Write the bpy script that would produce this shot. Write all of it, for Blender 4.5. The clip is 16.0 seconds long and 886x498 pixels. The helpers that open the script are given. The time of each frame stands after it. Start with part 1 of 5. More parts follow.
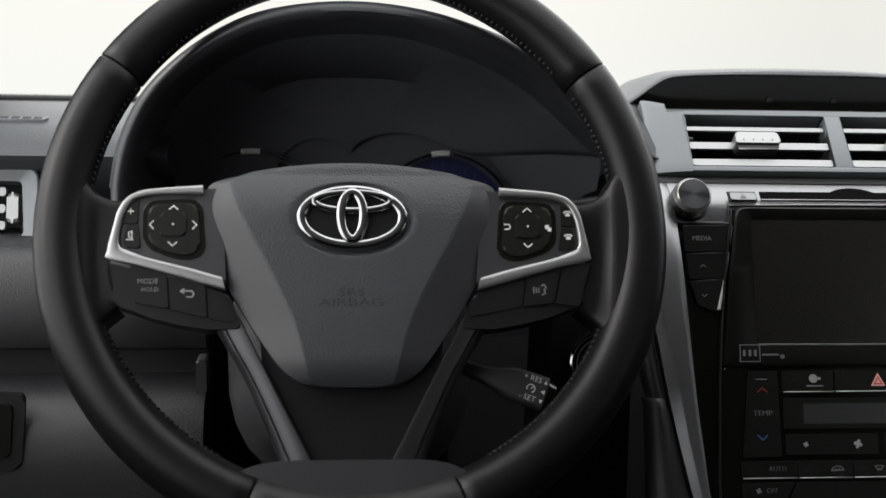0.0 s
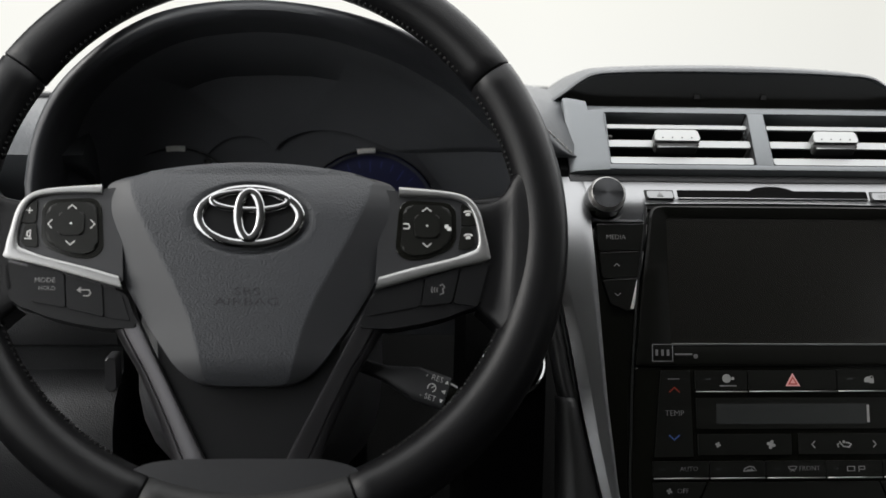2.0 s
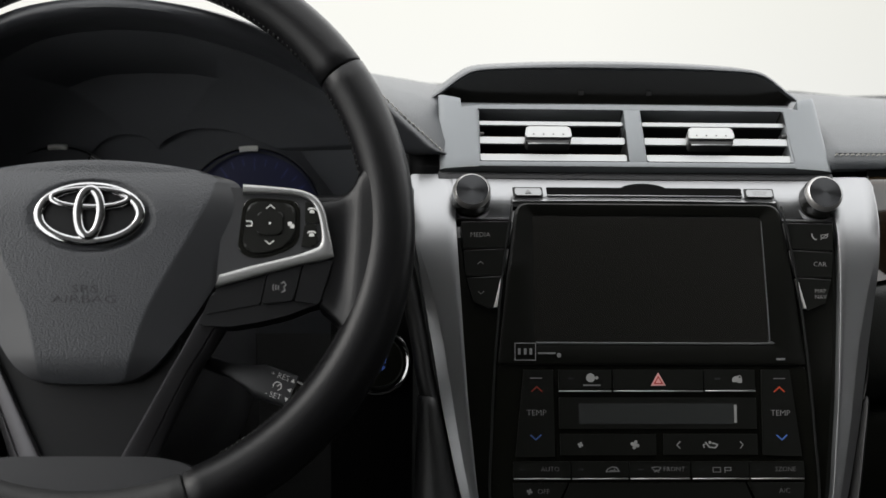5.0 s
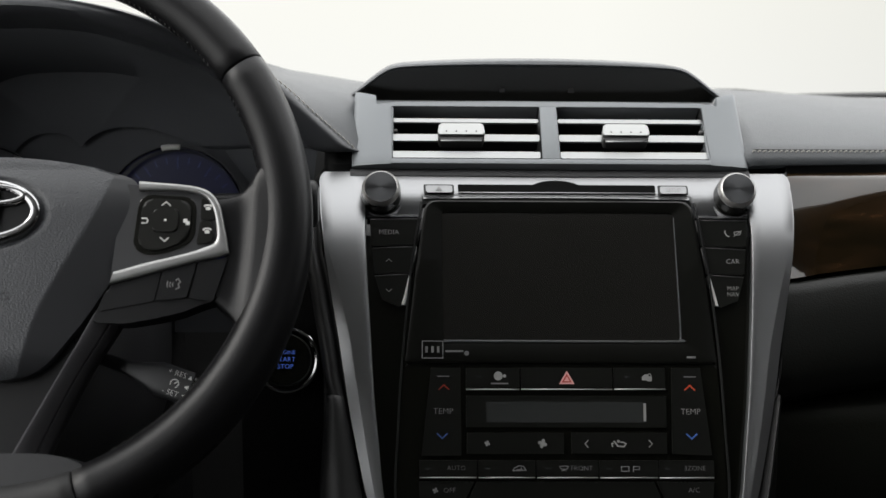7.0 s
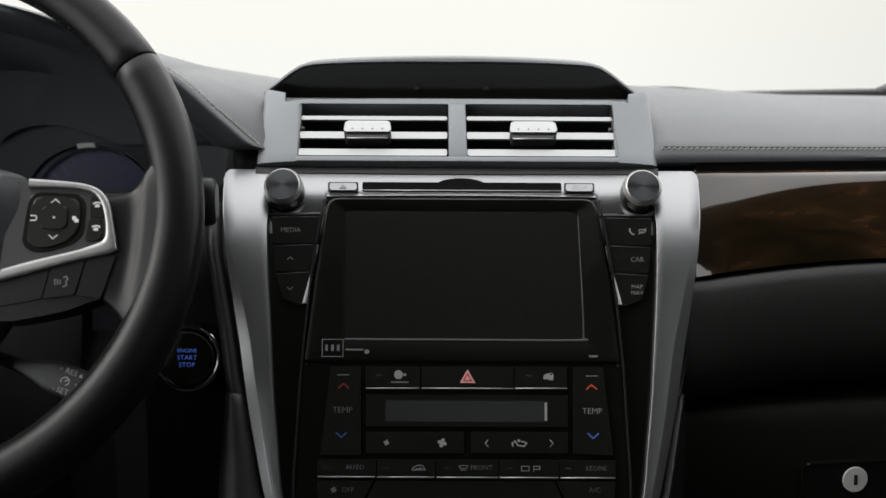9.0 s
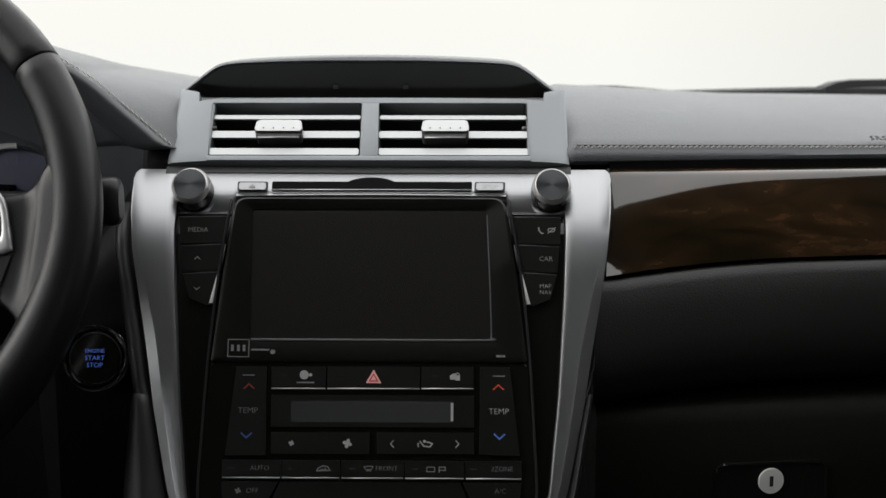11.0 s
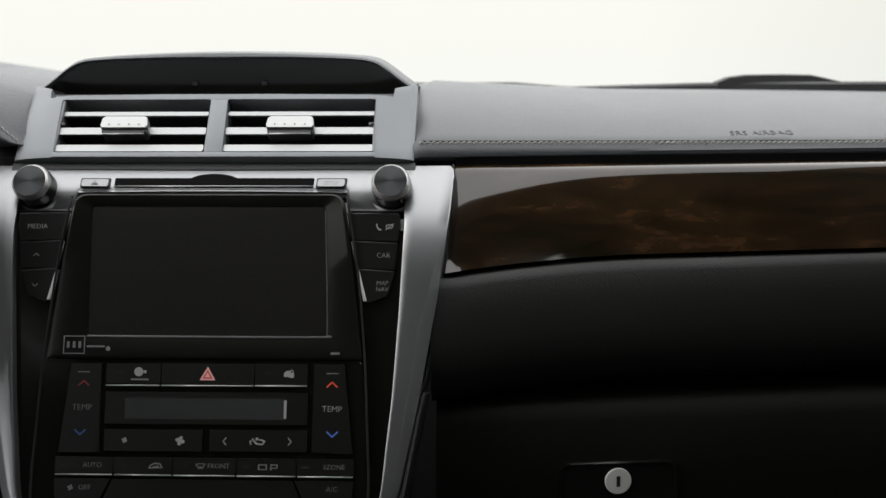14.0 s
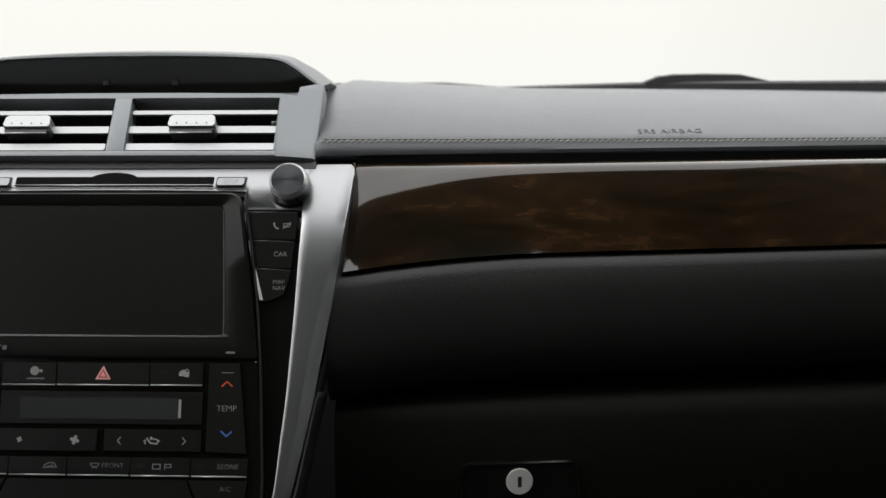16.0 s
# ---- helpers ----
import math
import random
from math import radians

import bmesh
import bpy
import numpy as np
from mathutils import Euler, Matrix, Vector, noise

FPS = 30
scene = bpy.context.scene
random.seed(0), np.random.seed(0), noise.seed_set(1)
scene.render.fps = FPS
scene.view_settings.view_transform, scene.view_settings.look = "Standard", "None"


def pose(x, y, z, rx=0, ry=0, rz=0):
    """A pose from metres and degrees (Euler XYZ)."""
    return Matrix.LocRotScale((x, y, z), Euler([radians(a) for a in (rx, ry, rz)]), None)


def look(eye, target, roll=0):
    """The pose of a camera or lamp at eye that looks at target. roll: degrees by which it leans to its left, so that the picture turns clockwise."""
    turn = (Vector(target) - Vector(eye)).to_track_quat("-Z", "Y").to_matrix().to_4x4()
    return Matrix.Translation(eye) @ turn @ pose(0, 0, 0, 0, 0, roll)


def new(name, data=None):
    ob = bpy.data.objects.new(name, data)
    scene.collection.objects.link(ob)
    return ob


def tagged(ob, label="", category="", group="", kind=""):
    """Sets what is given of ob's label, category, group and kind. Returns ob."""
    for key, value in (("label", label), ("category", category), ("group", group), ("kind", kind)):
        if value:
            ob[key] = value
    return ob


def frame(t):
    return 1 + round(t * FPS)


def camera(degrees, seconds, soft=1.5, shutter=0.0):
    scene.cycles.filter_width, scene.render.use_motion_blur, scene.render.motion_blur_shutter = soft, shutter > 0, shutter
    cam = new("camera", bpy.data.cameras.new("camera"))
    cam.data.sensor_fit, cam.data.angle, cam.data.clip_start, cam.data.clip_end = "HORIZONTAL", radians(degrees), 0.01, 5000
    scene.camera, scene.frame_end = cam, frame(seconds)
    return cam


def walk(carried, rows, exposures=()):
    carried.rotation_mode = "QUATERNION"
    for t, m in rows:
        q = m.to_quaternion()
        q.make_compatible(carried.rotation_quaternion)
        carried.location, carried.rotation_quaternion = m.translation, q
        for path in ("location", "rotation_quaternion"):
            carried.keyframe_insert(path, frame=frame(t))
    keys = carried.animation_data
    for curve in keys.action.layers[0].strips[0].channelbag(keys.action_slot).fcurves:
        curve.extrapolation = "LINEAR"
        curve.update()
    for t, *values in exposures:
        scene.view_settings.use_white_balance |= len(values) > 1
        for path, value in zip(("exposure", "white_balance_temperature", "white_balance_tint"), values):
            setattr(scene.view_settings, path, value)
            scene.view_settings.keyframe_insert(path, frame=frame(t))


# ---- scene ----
cam = camera(40.0, 16.0, 1.5)
cam.data.dof.use_dof, cam.data.dof.focus_distance, cam.data.dof.aperture_fstop = True, 0.825, 6.3
PATH = [
    (0, (-0.3747, 0.0001, 1.1011), (-0.2847, 0.9858, 0.9584), 1.00),
    (0.5, (-0.3557, -0.0014, 1.1072), (-0.2713, 0.9836, 0.9566), 1.06),
    (1, (-0.3355, -0.0022, 1.1087), (-0.2569, 0.9830, 0.9563), 1.04),
    (1.5, (-0.3172, -0.0031, 1.1082), (-0.2434, 0.9825, 0.9566), 0.98),
    (2, (-0.2951, -0.0046, 1.1086), (-0.2282, 0.9815, 0.9568), 0.93),
    (2.5, (-0.2749, -0.0054, 1.1068), (-0.2125, 0.9813, 0.9568), 0.84),
    (3, (-0.2511, -0.0060, 1.1092), (-0.1970, 0.9806, 0.9555), 0.81),
    (3.5, (-0.2327, -0.0061, 1.1082), (-0.1830, 0.9810, 0.9558), 0.75),
    (4, (-0.2132, -0.0052, 1.1082), (-0.1678, 0.9821, 0.9561), 0.73),
    (6.5, (-0.1178, -0.0046, 1.1032), (-0.0957, 0.9840, 0.9546), 0.44),
    (7, (-0.0964, -0.0035, 1.1024), (-0.0798, 0.9854, 0.9545), 0.40),
    (7.5, (-0.0777, -0.0025, 1.1024), (-0.0636, 0.9864, 0.9543), 0.40),
    (8, (-0.0564, -0.0025, 1.1015), (-0.0471, 0.9865, 0.9536), 0.33),
    (8.5, (-0.0356, -0.0013, 1.1003), (-0.0313, 0.9878, 0.9535), 0.29),
    (9, (-0.0164, 0.0007, 1.0997), (-0.0162, 0.9898, 0.9529), 0.27),
    (11.5, (0.0797, 0.0071, 1.0964), (0.0593, 0.9964, 0.9518), 0.02),
    (12, (0.1027, 0.0087, 1.0959), (0.0758, 0.9978, 0.9511), -0.00),
    (12.5, (0.1234, 0.0109, 1.0973), (0.0920, 0.9995, 0.9503), -0.10),
    (13, (0.1460, 0.0122, 1.0948), (0.1107, 1.0012, 0.9506), -0.12),
    (13.5, (0.1676, 0.0140, 1.0927), (0.1282, 1.0031, 0.9503), -0.19),
    (14, (0.1913, 0.0161, 1.0925), (0.1459, 1.0047, 0.9492), -0.21),
    (14.5, (0.2098, 0.0180, 1.0916), (0.1622, 1.0066, 0.9493), -0.24),
    (15, (0.2305, 0.0202, 1.0920), (0.1795, 1.0086, 0.9492), -0.29),
    (15.5, (0.2489, 0.0223, 1.0896), (0.1950, 1.0108, 0.9482), -0.32),
    (16, (0.2682, 0.0233, 1.0868), (0.2115, 1.0121, 0.9484), -0.32),
]
walk(cam, [(t, look(eye, target, roll)) for t, eye, target, roll in PATH])

# ---- world and light ----
world = bpy.data.worlds.new("overcast")
world.use_nodes = True
scene.world = world
wn, wl = world.node_tree.nodes, world.node_tree.links
sky = wn.new("ShaderNodeTexSky")
sky.sky_type, sky.sun_disc = "NISHITA", False
sky.sun_elevation, sky.sun_rotation = radians(31), radians(-99)
veil = wn.new("ShaderNodeMix")
veil.data_type = "RGBA"
veil.inputs["Factor"].default_value = 0.94
veil.inputs["B"].default_value = (9.9, 9.95, 9.9, 1)
wl.new(sky.outputs["Color"], veil.inputs["A"])
wl.new(veil.outputs["Result"], wn["Background"].inputs["Color"])
wn["Background"].inputs["Strength"].default_value = 0.295
sun = new("sun", bpy.data.lights.new("sun", "SUN"))
sun.data.energy, sun.data.angle, sun.data.color = 1.5, radians(30), (1.0, 0.97, 0.92)
sun.matrix_world = look((-2.96, 0.34, 2.6), (-0.36, 0.74, 1.0))
scene.view_settings.exposure = 0.0


# ---- materials ----
def material(name, color, rough, metal=0.0, bump=0.0, scale=600.0, kind="noise", spread=0.15, spec=0.5, coat=0.0):
    """A principled surface whose colour and gloss vary at two scales, with a fine relief."""
    m = bpy.data.materials.new(name)
    m.use_nodes = True
    n, l = m.node_tree.nodes, m.node_tree.links
    b = n["Principled BSDF"]
    co = n.new("ShaderNodeTexCoord")
    big, fine = n.new("ShaderNodeTexNoise"), n.new("ShaderNodeTexNoise")
    big.inputs["Scale"].default_value, big.inputs["Detail"].default_value = 14.0, 5.0
    fine.inputs["Scale"].default_value, fine.inputs["Detail"].default_value = scale, 3.0
    for t in (big, fine):
        l.new(co.outputs["Object"], t.inputs["Vector"])
    ramp = n.new("ShaderNodeMix")
    ramp.data_type = "RGBA"
    ramp.inputs["A"].default_value = (*[c * (1 - spread) for c in color], 1)
    ramp.inputs["B"].default_value = (*[min(1, c * (1 + spread)) for c in color], 1)
    l.new(big.outputs["Fac"], ramp.inputs["Factor"])
    l.new(ramp.outputs["Result"], b.inputs["Base Color"])
    rr = n.new("ShaderNodeMapRange")
    rr.inputs["To Min"].default_value, rr.inputs["To Max"].default_value = max(0.02, rough * 0.85), min(1, rough * 1.15)
    l.new(big.outputs["Fac"], rr.inputs["Value"])
    l.new(rr.outputs["Result"], b.inputs["Roughness"])
    b.inputs["Metallic"].default_value = metal
    b.inputs["Specular IOR Level"].default_value = spec
    b.inputs["Coat Weight"].default_value = coat
    b.inputs["Coat Roughness"].default_value = 0.04
    if bump:
        bp = n.new("ShaderNodeBump")
        bp.inputs["Strength"].default_value, bp.inputs["Distance"].default_value = bump, 0.0006
        if kind == "leather":
            v = n.new("ShaderNodeTexVoronoi")
            v.inputs["Scale"].default_value = scale
            warp = n.new("ShaderNodeVectorMath")
            warp.operation = "MULTIPLY_ADD"
            warp.inputs[1].default_value = (0.25 / scale, 0.25 / scale, 0.25 / scale)
            l.new(fine.outputs["Color"], warp.inputs[0])
            l.new(co.outputs["Object"], warp.inputs[2])
            l.new(warp.outputs["Vector"], v.inputs["Vector"])
            fine.inputs["Scale"].default_value = scale * 0.3
            l.new(v.outputs["Distance"], bp.inputs["Height"])
            bp.invert = True
        else:
            l.new(fine.outputs["Fac"], bp.inputs["Height"])
        l.new(bp.outputs["Normal"], b.inputs["Normal"])
    return m


LEATHER = material("rim_leather", (0.006, 0.006, 0.0065), 0.33, spec=0.21, bump=0.16, scale=1500, kind="leather")
PAD = material("airbag_grain", (0.032, 0.034, 0.0378), 0.42, bump=0.4, scale=820, kind="leather")
PAD_SIDE = material("airbag_smooth", (0.029, 0.030, 0.0327), 0.45, bump=0.24, scale=2600)
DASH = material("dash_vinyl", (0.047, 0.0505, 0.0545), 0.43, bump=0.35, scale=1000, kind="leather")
DASH_DARK = material("dash_vinyl_dark", (0.022, 0.022, 0.0235), 0.45, spec=0.4, bump=0.35, scale=1000, kind="leather")
LIP = material("hood_lip_vinyl", (0.036, 0.0375, 0.041), 0.34, bump=0.2, scale=1200, kind="leather")
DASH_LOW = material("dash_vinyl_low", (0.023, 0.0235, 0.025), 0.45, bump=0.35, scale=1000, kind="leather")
PLASTIC = material("black_plastic", (0.012, 0.012, 0.012), 0.45, spec=0.3, bump=0.3, scale=1800)
MATT = material("matt_black", (0.012, 0.012, 0.0125), 0.7, bump=0.2, scale=1500)
GREY = material("grey_satin_plastic", (0.036, 0.0355, 0.035), 0.38, metal=0.25, bump=0.08, scale=2200)
BUTTON = material("button_rubber", (0.007, 0.0072, 0.0062), 0.36, spec=0.24, bump=0.1, scale=2500)
BEZEL = material("bezel_black", (0.0058, 0.0059, 0.005), 0.3, spec=0.2, bump=0.06, scale=2500)
VOID = material("void_black", (0.004, 0.004, 0.004), 0.9, spec=0.05)
KNEE = material("knee_leather", (0.007, 0.0075, 0.0063), 0.47, spec=0.3, bump=0.22, scale=900, kind="leather")
# Shade behind the wheel and under the hood is in this near-black.
SHADE_BLACK = material("shade_black_plastic", (0.0035, 0.0035, 0.0036), 0.55, spec=0.15, bump=0.2, scale=1500)
BOLSTER = material("bolster_vinyl", (0.012, 0.012, 0.0122), 0.42, spec=0.4, bump=0.2, scale=1400, kind="leather")
GLOVE = material("glovebox_black", (0.0085, 0.0088, 0.0066), 0.6, spec=0.1, bump=0.3, scale=1000, kind="leather")
GLOSS = material("gloss_black", (0.0055, 0.0056, 0.0043), 0.12, spread=0.05)
SCREEN = material("screen_glass", (0.0115, 0.011, 0.0098), 0.2, spread=0.03)
LCD = material("display_glass", (0.031, 0.0325, 0.032), 0.2, spread=0.03)
SILVER = material("satin_silver", (0.285, 0.287, 0.293), 0.36, metal=0.9, bump=0.05, scale=3000, spread=0.05)
WHEEL_TRIM = material("wheel_silver", (0.33, 0.33, 0.327), 0.36, metal=0.85, bump=0.05, scale=3000, spread=0.05)
SPOKE_ARM = material("spoke_arm_satin", (0.06, 0.0585, 0.062), 0.34, metal=0.75, spec=0.5, bump=0.06, scale=2400)
COLUMN = material("column_plastic", (0.045, 0.045, 0.048), 0.42, spec=0.5, bump=0.2, scale=1800)
PANEL = material("switch_panel_grey", (0.022, 0.0225, 0.0245), 0.42, bump=0.15, scale=2200)
SATIN = material("spoke_plastic", (0.0076, 0.0078, 0.0084), 0.38, spec=0.21, bump=0.15, scale=2200)
RECESS = material("cluster_recess", (0.078, 0.081, 0.088), 0.7, spec=0.12, bump=0.2, scale=1500)
SLAT = material("slat_silver", (0.32, 0.326, 0.325), 0.36, metal=0.8, bump=0.05, scale=3000, spread=0.05)
VENT_SILVER = material("vent_silver", (0.165, 0.175, 0.183), 0.42, metal=0.35, bump=0.05, scale=3000, spread=0.05)
CHROME = material("chrome", (0.78, 0.78, 0.79), 0.07, metal=1.0, spread=0.03)
BADGE = material("badge_chrome", (0.40, 0.40, 0.405), 0.06, metal=1.0, spread=0.03)
STEEL = material("lock_metal", (0.78, 0.77, 0.74), 0.4, metal=0.2, spread=0.08)
RING = material("ring_chrome", (0.32, 0.32, 0.32), 0.12, metal=1.0, spread=0.05)
KEY_MARK = material("key_marking", (0.165, 0.165, 0.165), 0.45, metal=0.4, spread=0.05)
STRIP = material("strip_silver", (0.42, 0.41, 0.40), 0.34, metal=0.7, spread=0.12)
KEY_SILVER = material("key_silver", (0.24, 0.243, 0.247), 0.36, metal=0.7, spread=0.05)
TAB = material("tab_silver", (0.36, 0.365, 0.36), 0.36, metal=0.7, spread=0.05)
PALE = material("legend_pale", (0.28, 0.28, 0.272), 0.5, spread=0.05)
WHITE = material("legend_white", (0.62, 0.62, 0.6), 0.5, spread=0.05)
SOFT = material("legend_soft", (0.24, 0.24, 0.235), 0.5, spread=0.05)
DIM = material("legend_dim", (0.16, 0.16, 0.16), 0.5, spread=0.05)
# Letters share the ground's colour; these tones paint their relief shade.
PAD_LETTER_SHADE = material("pad_letter_shade", (0.018, 0.0187, 0.0205), 0.5, spec=0.3)
EMBOSS = material("embossed_text", (0.035, 0.038, 0.0415), 0.5)
THREAD = material("tan_thread", (0.34, 0.325, 0.295), 0.7, bump=0.3, scale=3000)
DARK_THREAD = material("dark_thread", (0.014, 0.014, 0.014), 0.6, bump=0.3, scale=3000)
RED = material("hazard_red", (0.42, 0.06, 0.05), 0.45, spread=0.05)
PINK = material("hazard_pale", (0.72, 0.36, 0.34), 0.45, spread=0.05)
WARM = material("arrow_red", (0.5, 0.07, 0.03), 0.4, spread=0.05)
# Dimmed copies: weaker light on the left arrows is put into colour.
WARM_DIM = material("arrow_red_dim", (0.17, 0.022, 0.012), 0.4, spread=0.05)
COOL_DIM = material("arrow_blue_dim", (0.045, 0.085, 0.24), 0.4, spread=0.05)
COOL = material("arrow_blue", (0.08, 0.17, 0.5), 0.4, spread=0.05)
CLOTH = material("headliner_cloth", (0.2, 0.2, 0.195), 0.9, bump=0.4, scale=900)
HEADER_CLOTH = material("header_cloth", (0.26, 0.26, 0.255), 0.9, bump=0.4, scale=900)
SHELL = material("cabin_trim", (0.02, 0.02, 0.02), 0.8, bump=0.3, scale=700)


def glow(name, color, strength):
    m = material(name, tuple(c * 0.1 for c in color), 0.4, spread=0.02)
    b = m.node_tree.nodes["Principled BSDF"]
    b.inputs["Emission Color"].default_value = (*color, 1)
    b.inputs["Emission Strength"].default_value = strength
    return m


BLUE_GLOW = glow("blue_backlight", (0.12, 0.24, 0.9), 0.4)
GAUGE_GLOW = glow("gauge_backlight", (0.05, 0.07, 0.4), 0.007)
DIAL_GLOW = glow("dial_marks", (0.10, 0.14, 0.6), 0.07)


def wood_material():
    """Dark burl under clear lacquer."""
    m = material("burl_wood", (0.05, 0.02, 0.01), 0.25, coat=1.0)
    n, l = m.node_tree.nodes, m.node_tree.links
    b = n["Principled BSDF"]
    co = n.new("ShaderNodeTexCoord")
    mp = n.new("ShaderNodeMapping")
    mp.inputs["Scale"].default_value = (16, 40, 64)
    mp.inputs["Rotation"].default_value = (0, radians(24), 0)
    l.new(co.outputs["Object"], mp.inputs["Vector"])
    cloud, fibre = n.new("ShaderNodeTexNoise"), n.new("ShaderNodeTexNoise")
    cloud.inputs["Scale"].default_value, cloud.inputs["Detail"].default_value, cloud.inputs["Distortion"].default_value = 0.55, 6.0, 0.9
    fibre.inputs["Scale"].default_value, fibre.inputs["Detail"].default_value, fibre.inputs["Distortion"].default_value = 3.2, 10.0, 0.5
    fibre.inputs["Roughness"].default_value = 0.62
    for t in (cloud, fibre):
        l.new(mp.outputs["Vector"], t.inputs["Vector"])
    patch, streak, both = n.new("ShaderNodeMapRange"), n.new("ShaderNodeMapRange"), n.new("ShaderNodeMath")
    for t, tex, lo, hi in ((patch, cloud, 0.34, 0.80), (streak, fibre, 0.22, 0.82)):
        t.inputs["From Min"].default_value, t.inputs["From Max"].default_value = lo, hi
        l.new(tex.outputs["Fac"], t.inputs["Value"])
    both.operation = "MULTIPLY"
    l.new(patch.outputs["Result"], both.inputs[0])
    l.new(streak.outputs["Result"], both.inputs[1])
    r = n.new("ShaderNodeValToRGB")
    r.color_ramp.elements[0].position, r.color_ramp.elements[0].color = 0.0, (0.0070, 0.0048, 0.0015, 1)
    r.color_ramp.elements[1].position, r.color_ramp.elements[1].color = 0.70, (0.074, 0.034, 0.014, 1)
    e = r.color_ramp.elements.new(0.22)
    e.color = (0.021, 0.0112, 0.0042, 1)
    l.new(both.outputs["Value"], r.inputs["Fac"])
    l.new(r.outputs["Color"], b.inputs["Base Color"])
    b.inputs["Roughness"].default_value = 0.4
    b.inputs["Specular IOR Level"].default_value = 0.1
    b.inputs["Coat IOR"].default_value = 1.54
    return m


WOOD = wood_material()


# ---- building helpers ----
def thing(name, m, label, category, group="", kind=""):
    ob = new(name)
    ob.empty_display_size = 0.02
    ob.matrix_world = m
    return tagged(ob, label, category, group, kind)


def part(name, bm, mat, parent, label="", angle=35.0):
    me = bpy.data.meshes.new(name)
    bm.normal_update()
    bm.to_mesh(me)
    bm.free()
    me.materials.append(mat)
    me.set_sharp_from_angle(angle=radians(angle))
    me.polygons.foreach_set("use_smooth", [len(p.vertices) == 4 for p in me.polygons])
    ob = new(name, me)
    ob.parent = parent
    if label:
        tagged(ob, label)
    return ob


def rounded(pts, r, n=4):
    """The outline with its corners rounded; r is one radius or one for each corner."""
    out, k = [], len(pts)
    rs = r if isinstance(r, (list, tuple)) else [r] * k
    for i in range(k):
        p, a, b = Vector(pts[i]), Vector(pts[i - 1]), Vector(pts[(i + 1) % k])
        da, db = a - p, b - p
        cut = min(rs[i], da.length * 0.48, db.length * 0.48)
        if cut < 1e-6:
            out.append(tuple(p))
            continue
        s, e = p + da.normalized() * cut, p + db.normalized() * cut
        for j in range(n + 1):
            t = j / n
            out.append(tuple(s * (1 - t) ** 2 + p * 2 * t * (1 - t) + e * t * t))
    return out


def smooth_line(pts, n=6, closed=False):
    """A Catmull-Rom line through the points."""
    P, out, k = [Vector(p) for p in pts], [], len(pts)
    for i in range(k if closed else k - 1):
        if closed:
            a, b, c, d = P[i - 1], P[i], P[(i + 1) % k], P[(i + 2) % k]
        else:
            a, b, c, d = P[max(i - 1, 0)], P[i], P[i + 1], P[min(i + 2, k - 1)]
        for j in range(n):
            t = j / n
            out.append(0.5 * ((2 * b) + (c - a) * t + (2 * a - 5 * b + 4 * c - d) * t * t + (3 * b - a - 3 * c + d) * t ** 3))
    if not closed:
        out.append(P[-1])
    return out


def prism(pts, w0, w1, bevel=0.0, seg=2, bm=None):
    """The outline in u, v drawn out from w0 to w1, with the front edge rounded by bevel."""
    bm = bm or bmesh.new()
    area = sum(pts[i - 1][0] * pts[i][1] - pts[i][0] * pts[i - 1][1] for i in range(len(pts)))
    if area < 0:
        pts = pts[::-1]
    lo = [bm.verts.new((p[0], p[1], w0)) for p in pts]
    hi = [bm.verts.new((p[0], p[1], w1)) for p in pts]
    k = len(pts)
    bm.faces.new(lo[::-1])
    top = bm.faces.new(hi)
    for i in range(k):
        bm.faces.new((lo[i - 1], lo[i], hi[i], hi[i - 1]))
    if bevel:
        bmesh.ops.bevel(bm, geom=list(top.edges), offset=bevel, segments=seg, affect="EDGES", profile=0.5, clamp_overlap=True)
    return bm


def loft(loops, closed=True, caps=True, bm=None):
    """A skin over loops of points (all of one length); closed loops make a solid."""
    bm = bm or bmesh.new()
    vs = [[bm.verts.new(p) for p in lp] for lp in loops]
    k = len(loops[0])
    for a, b in zip(vs, vs[1:]):
        for i in range(k if closed else k - 1):
            j = (i + 1) % k
            bm.faces.new((a[i], a[j], b[j], b[i]))
    if closed and caps:
        bm.faces.new(vs[0][::-1])
        bm.faces.new(vs[-1])
    bmesh.ops.recalc_face_normals(bm, faces=bm.faces)
    return bm


def tube(path, r, n=8, closed=False, bm=None, flat=1.0):
    """A round bar along a path; flat squeezes it along w."""
    P, loops, k = [Vector(p) for p in path], [], len(path)
    up = Vector((0, 0, 1))
    for i in range(k):
        if closed:
            d = P[(i + 1) % k] - P[i - 1]
        else:
            d = P[min(i + 1, k - 1)] - P[max(i - 1, 0)]
        d.normalize()
        s = d.cross(up)
        s = s.normalized() if s.length > 1e-4 else Vector((1, 0, 0))
        q = s.cross(d)
        rad = r[i] if isinstance(r, (list, tuple)) else r
        loops.append([P[i] + rad * (math.cos(2 * math.pi * j / n) * s + flat * math.sin(2 * math.pi * j / n) * q) for j in range(n)])
    if closed:
        loops.append(loops[0])
    bm = loft(loops, True, not closed, bm)
    if closed:
        bmesh.ops.remove_doubles(bm, verts=bm.verts, dist=1e-7)
    return bm


def ribbon(pairs, w, drop, bm=None, tilt=0.0):
    """A band between pairs of points (outer, inner), its crown at w and its edges drop lower, with a thickness of its own."""
    loops = []
    for o, i in pairs:
        o, i = Vector(o), Vector(i)
        ring = []
        for t, h in ((0.0, -2.5), (0.0, -0.6), (0.12, -0.15), (0.35, 0.0), (0.65, 0.0), (0.88, -0.15), (1.0, -0.6), (1.0, -2.5)):
            p = o.lerp(i, t)
            ring.append((p.x, p.y, w + h * drop + tilt * (t - 0.5)))
        loops.append(ring)
    return loft(loops, True, True, bm)


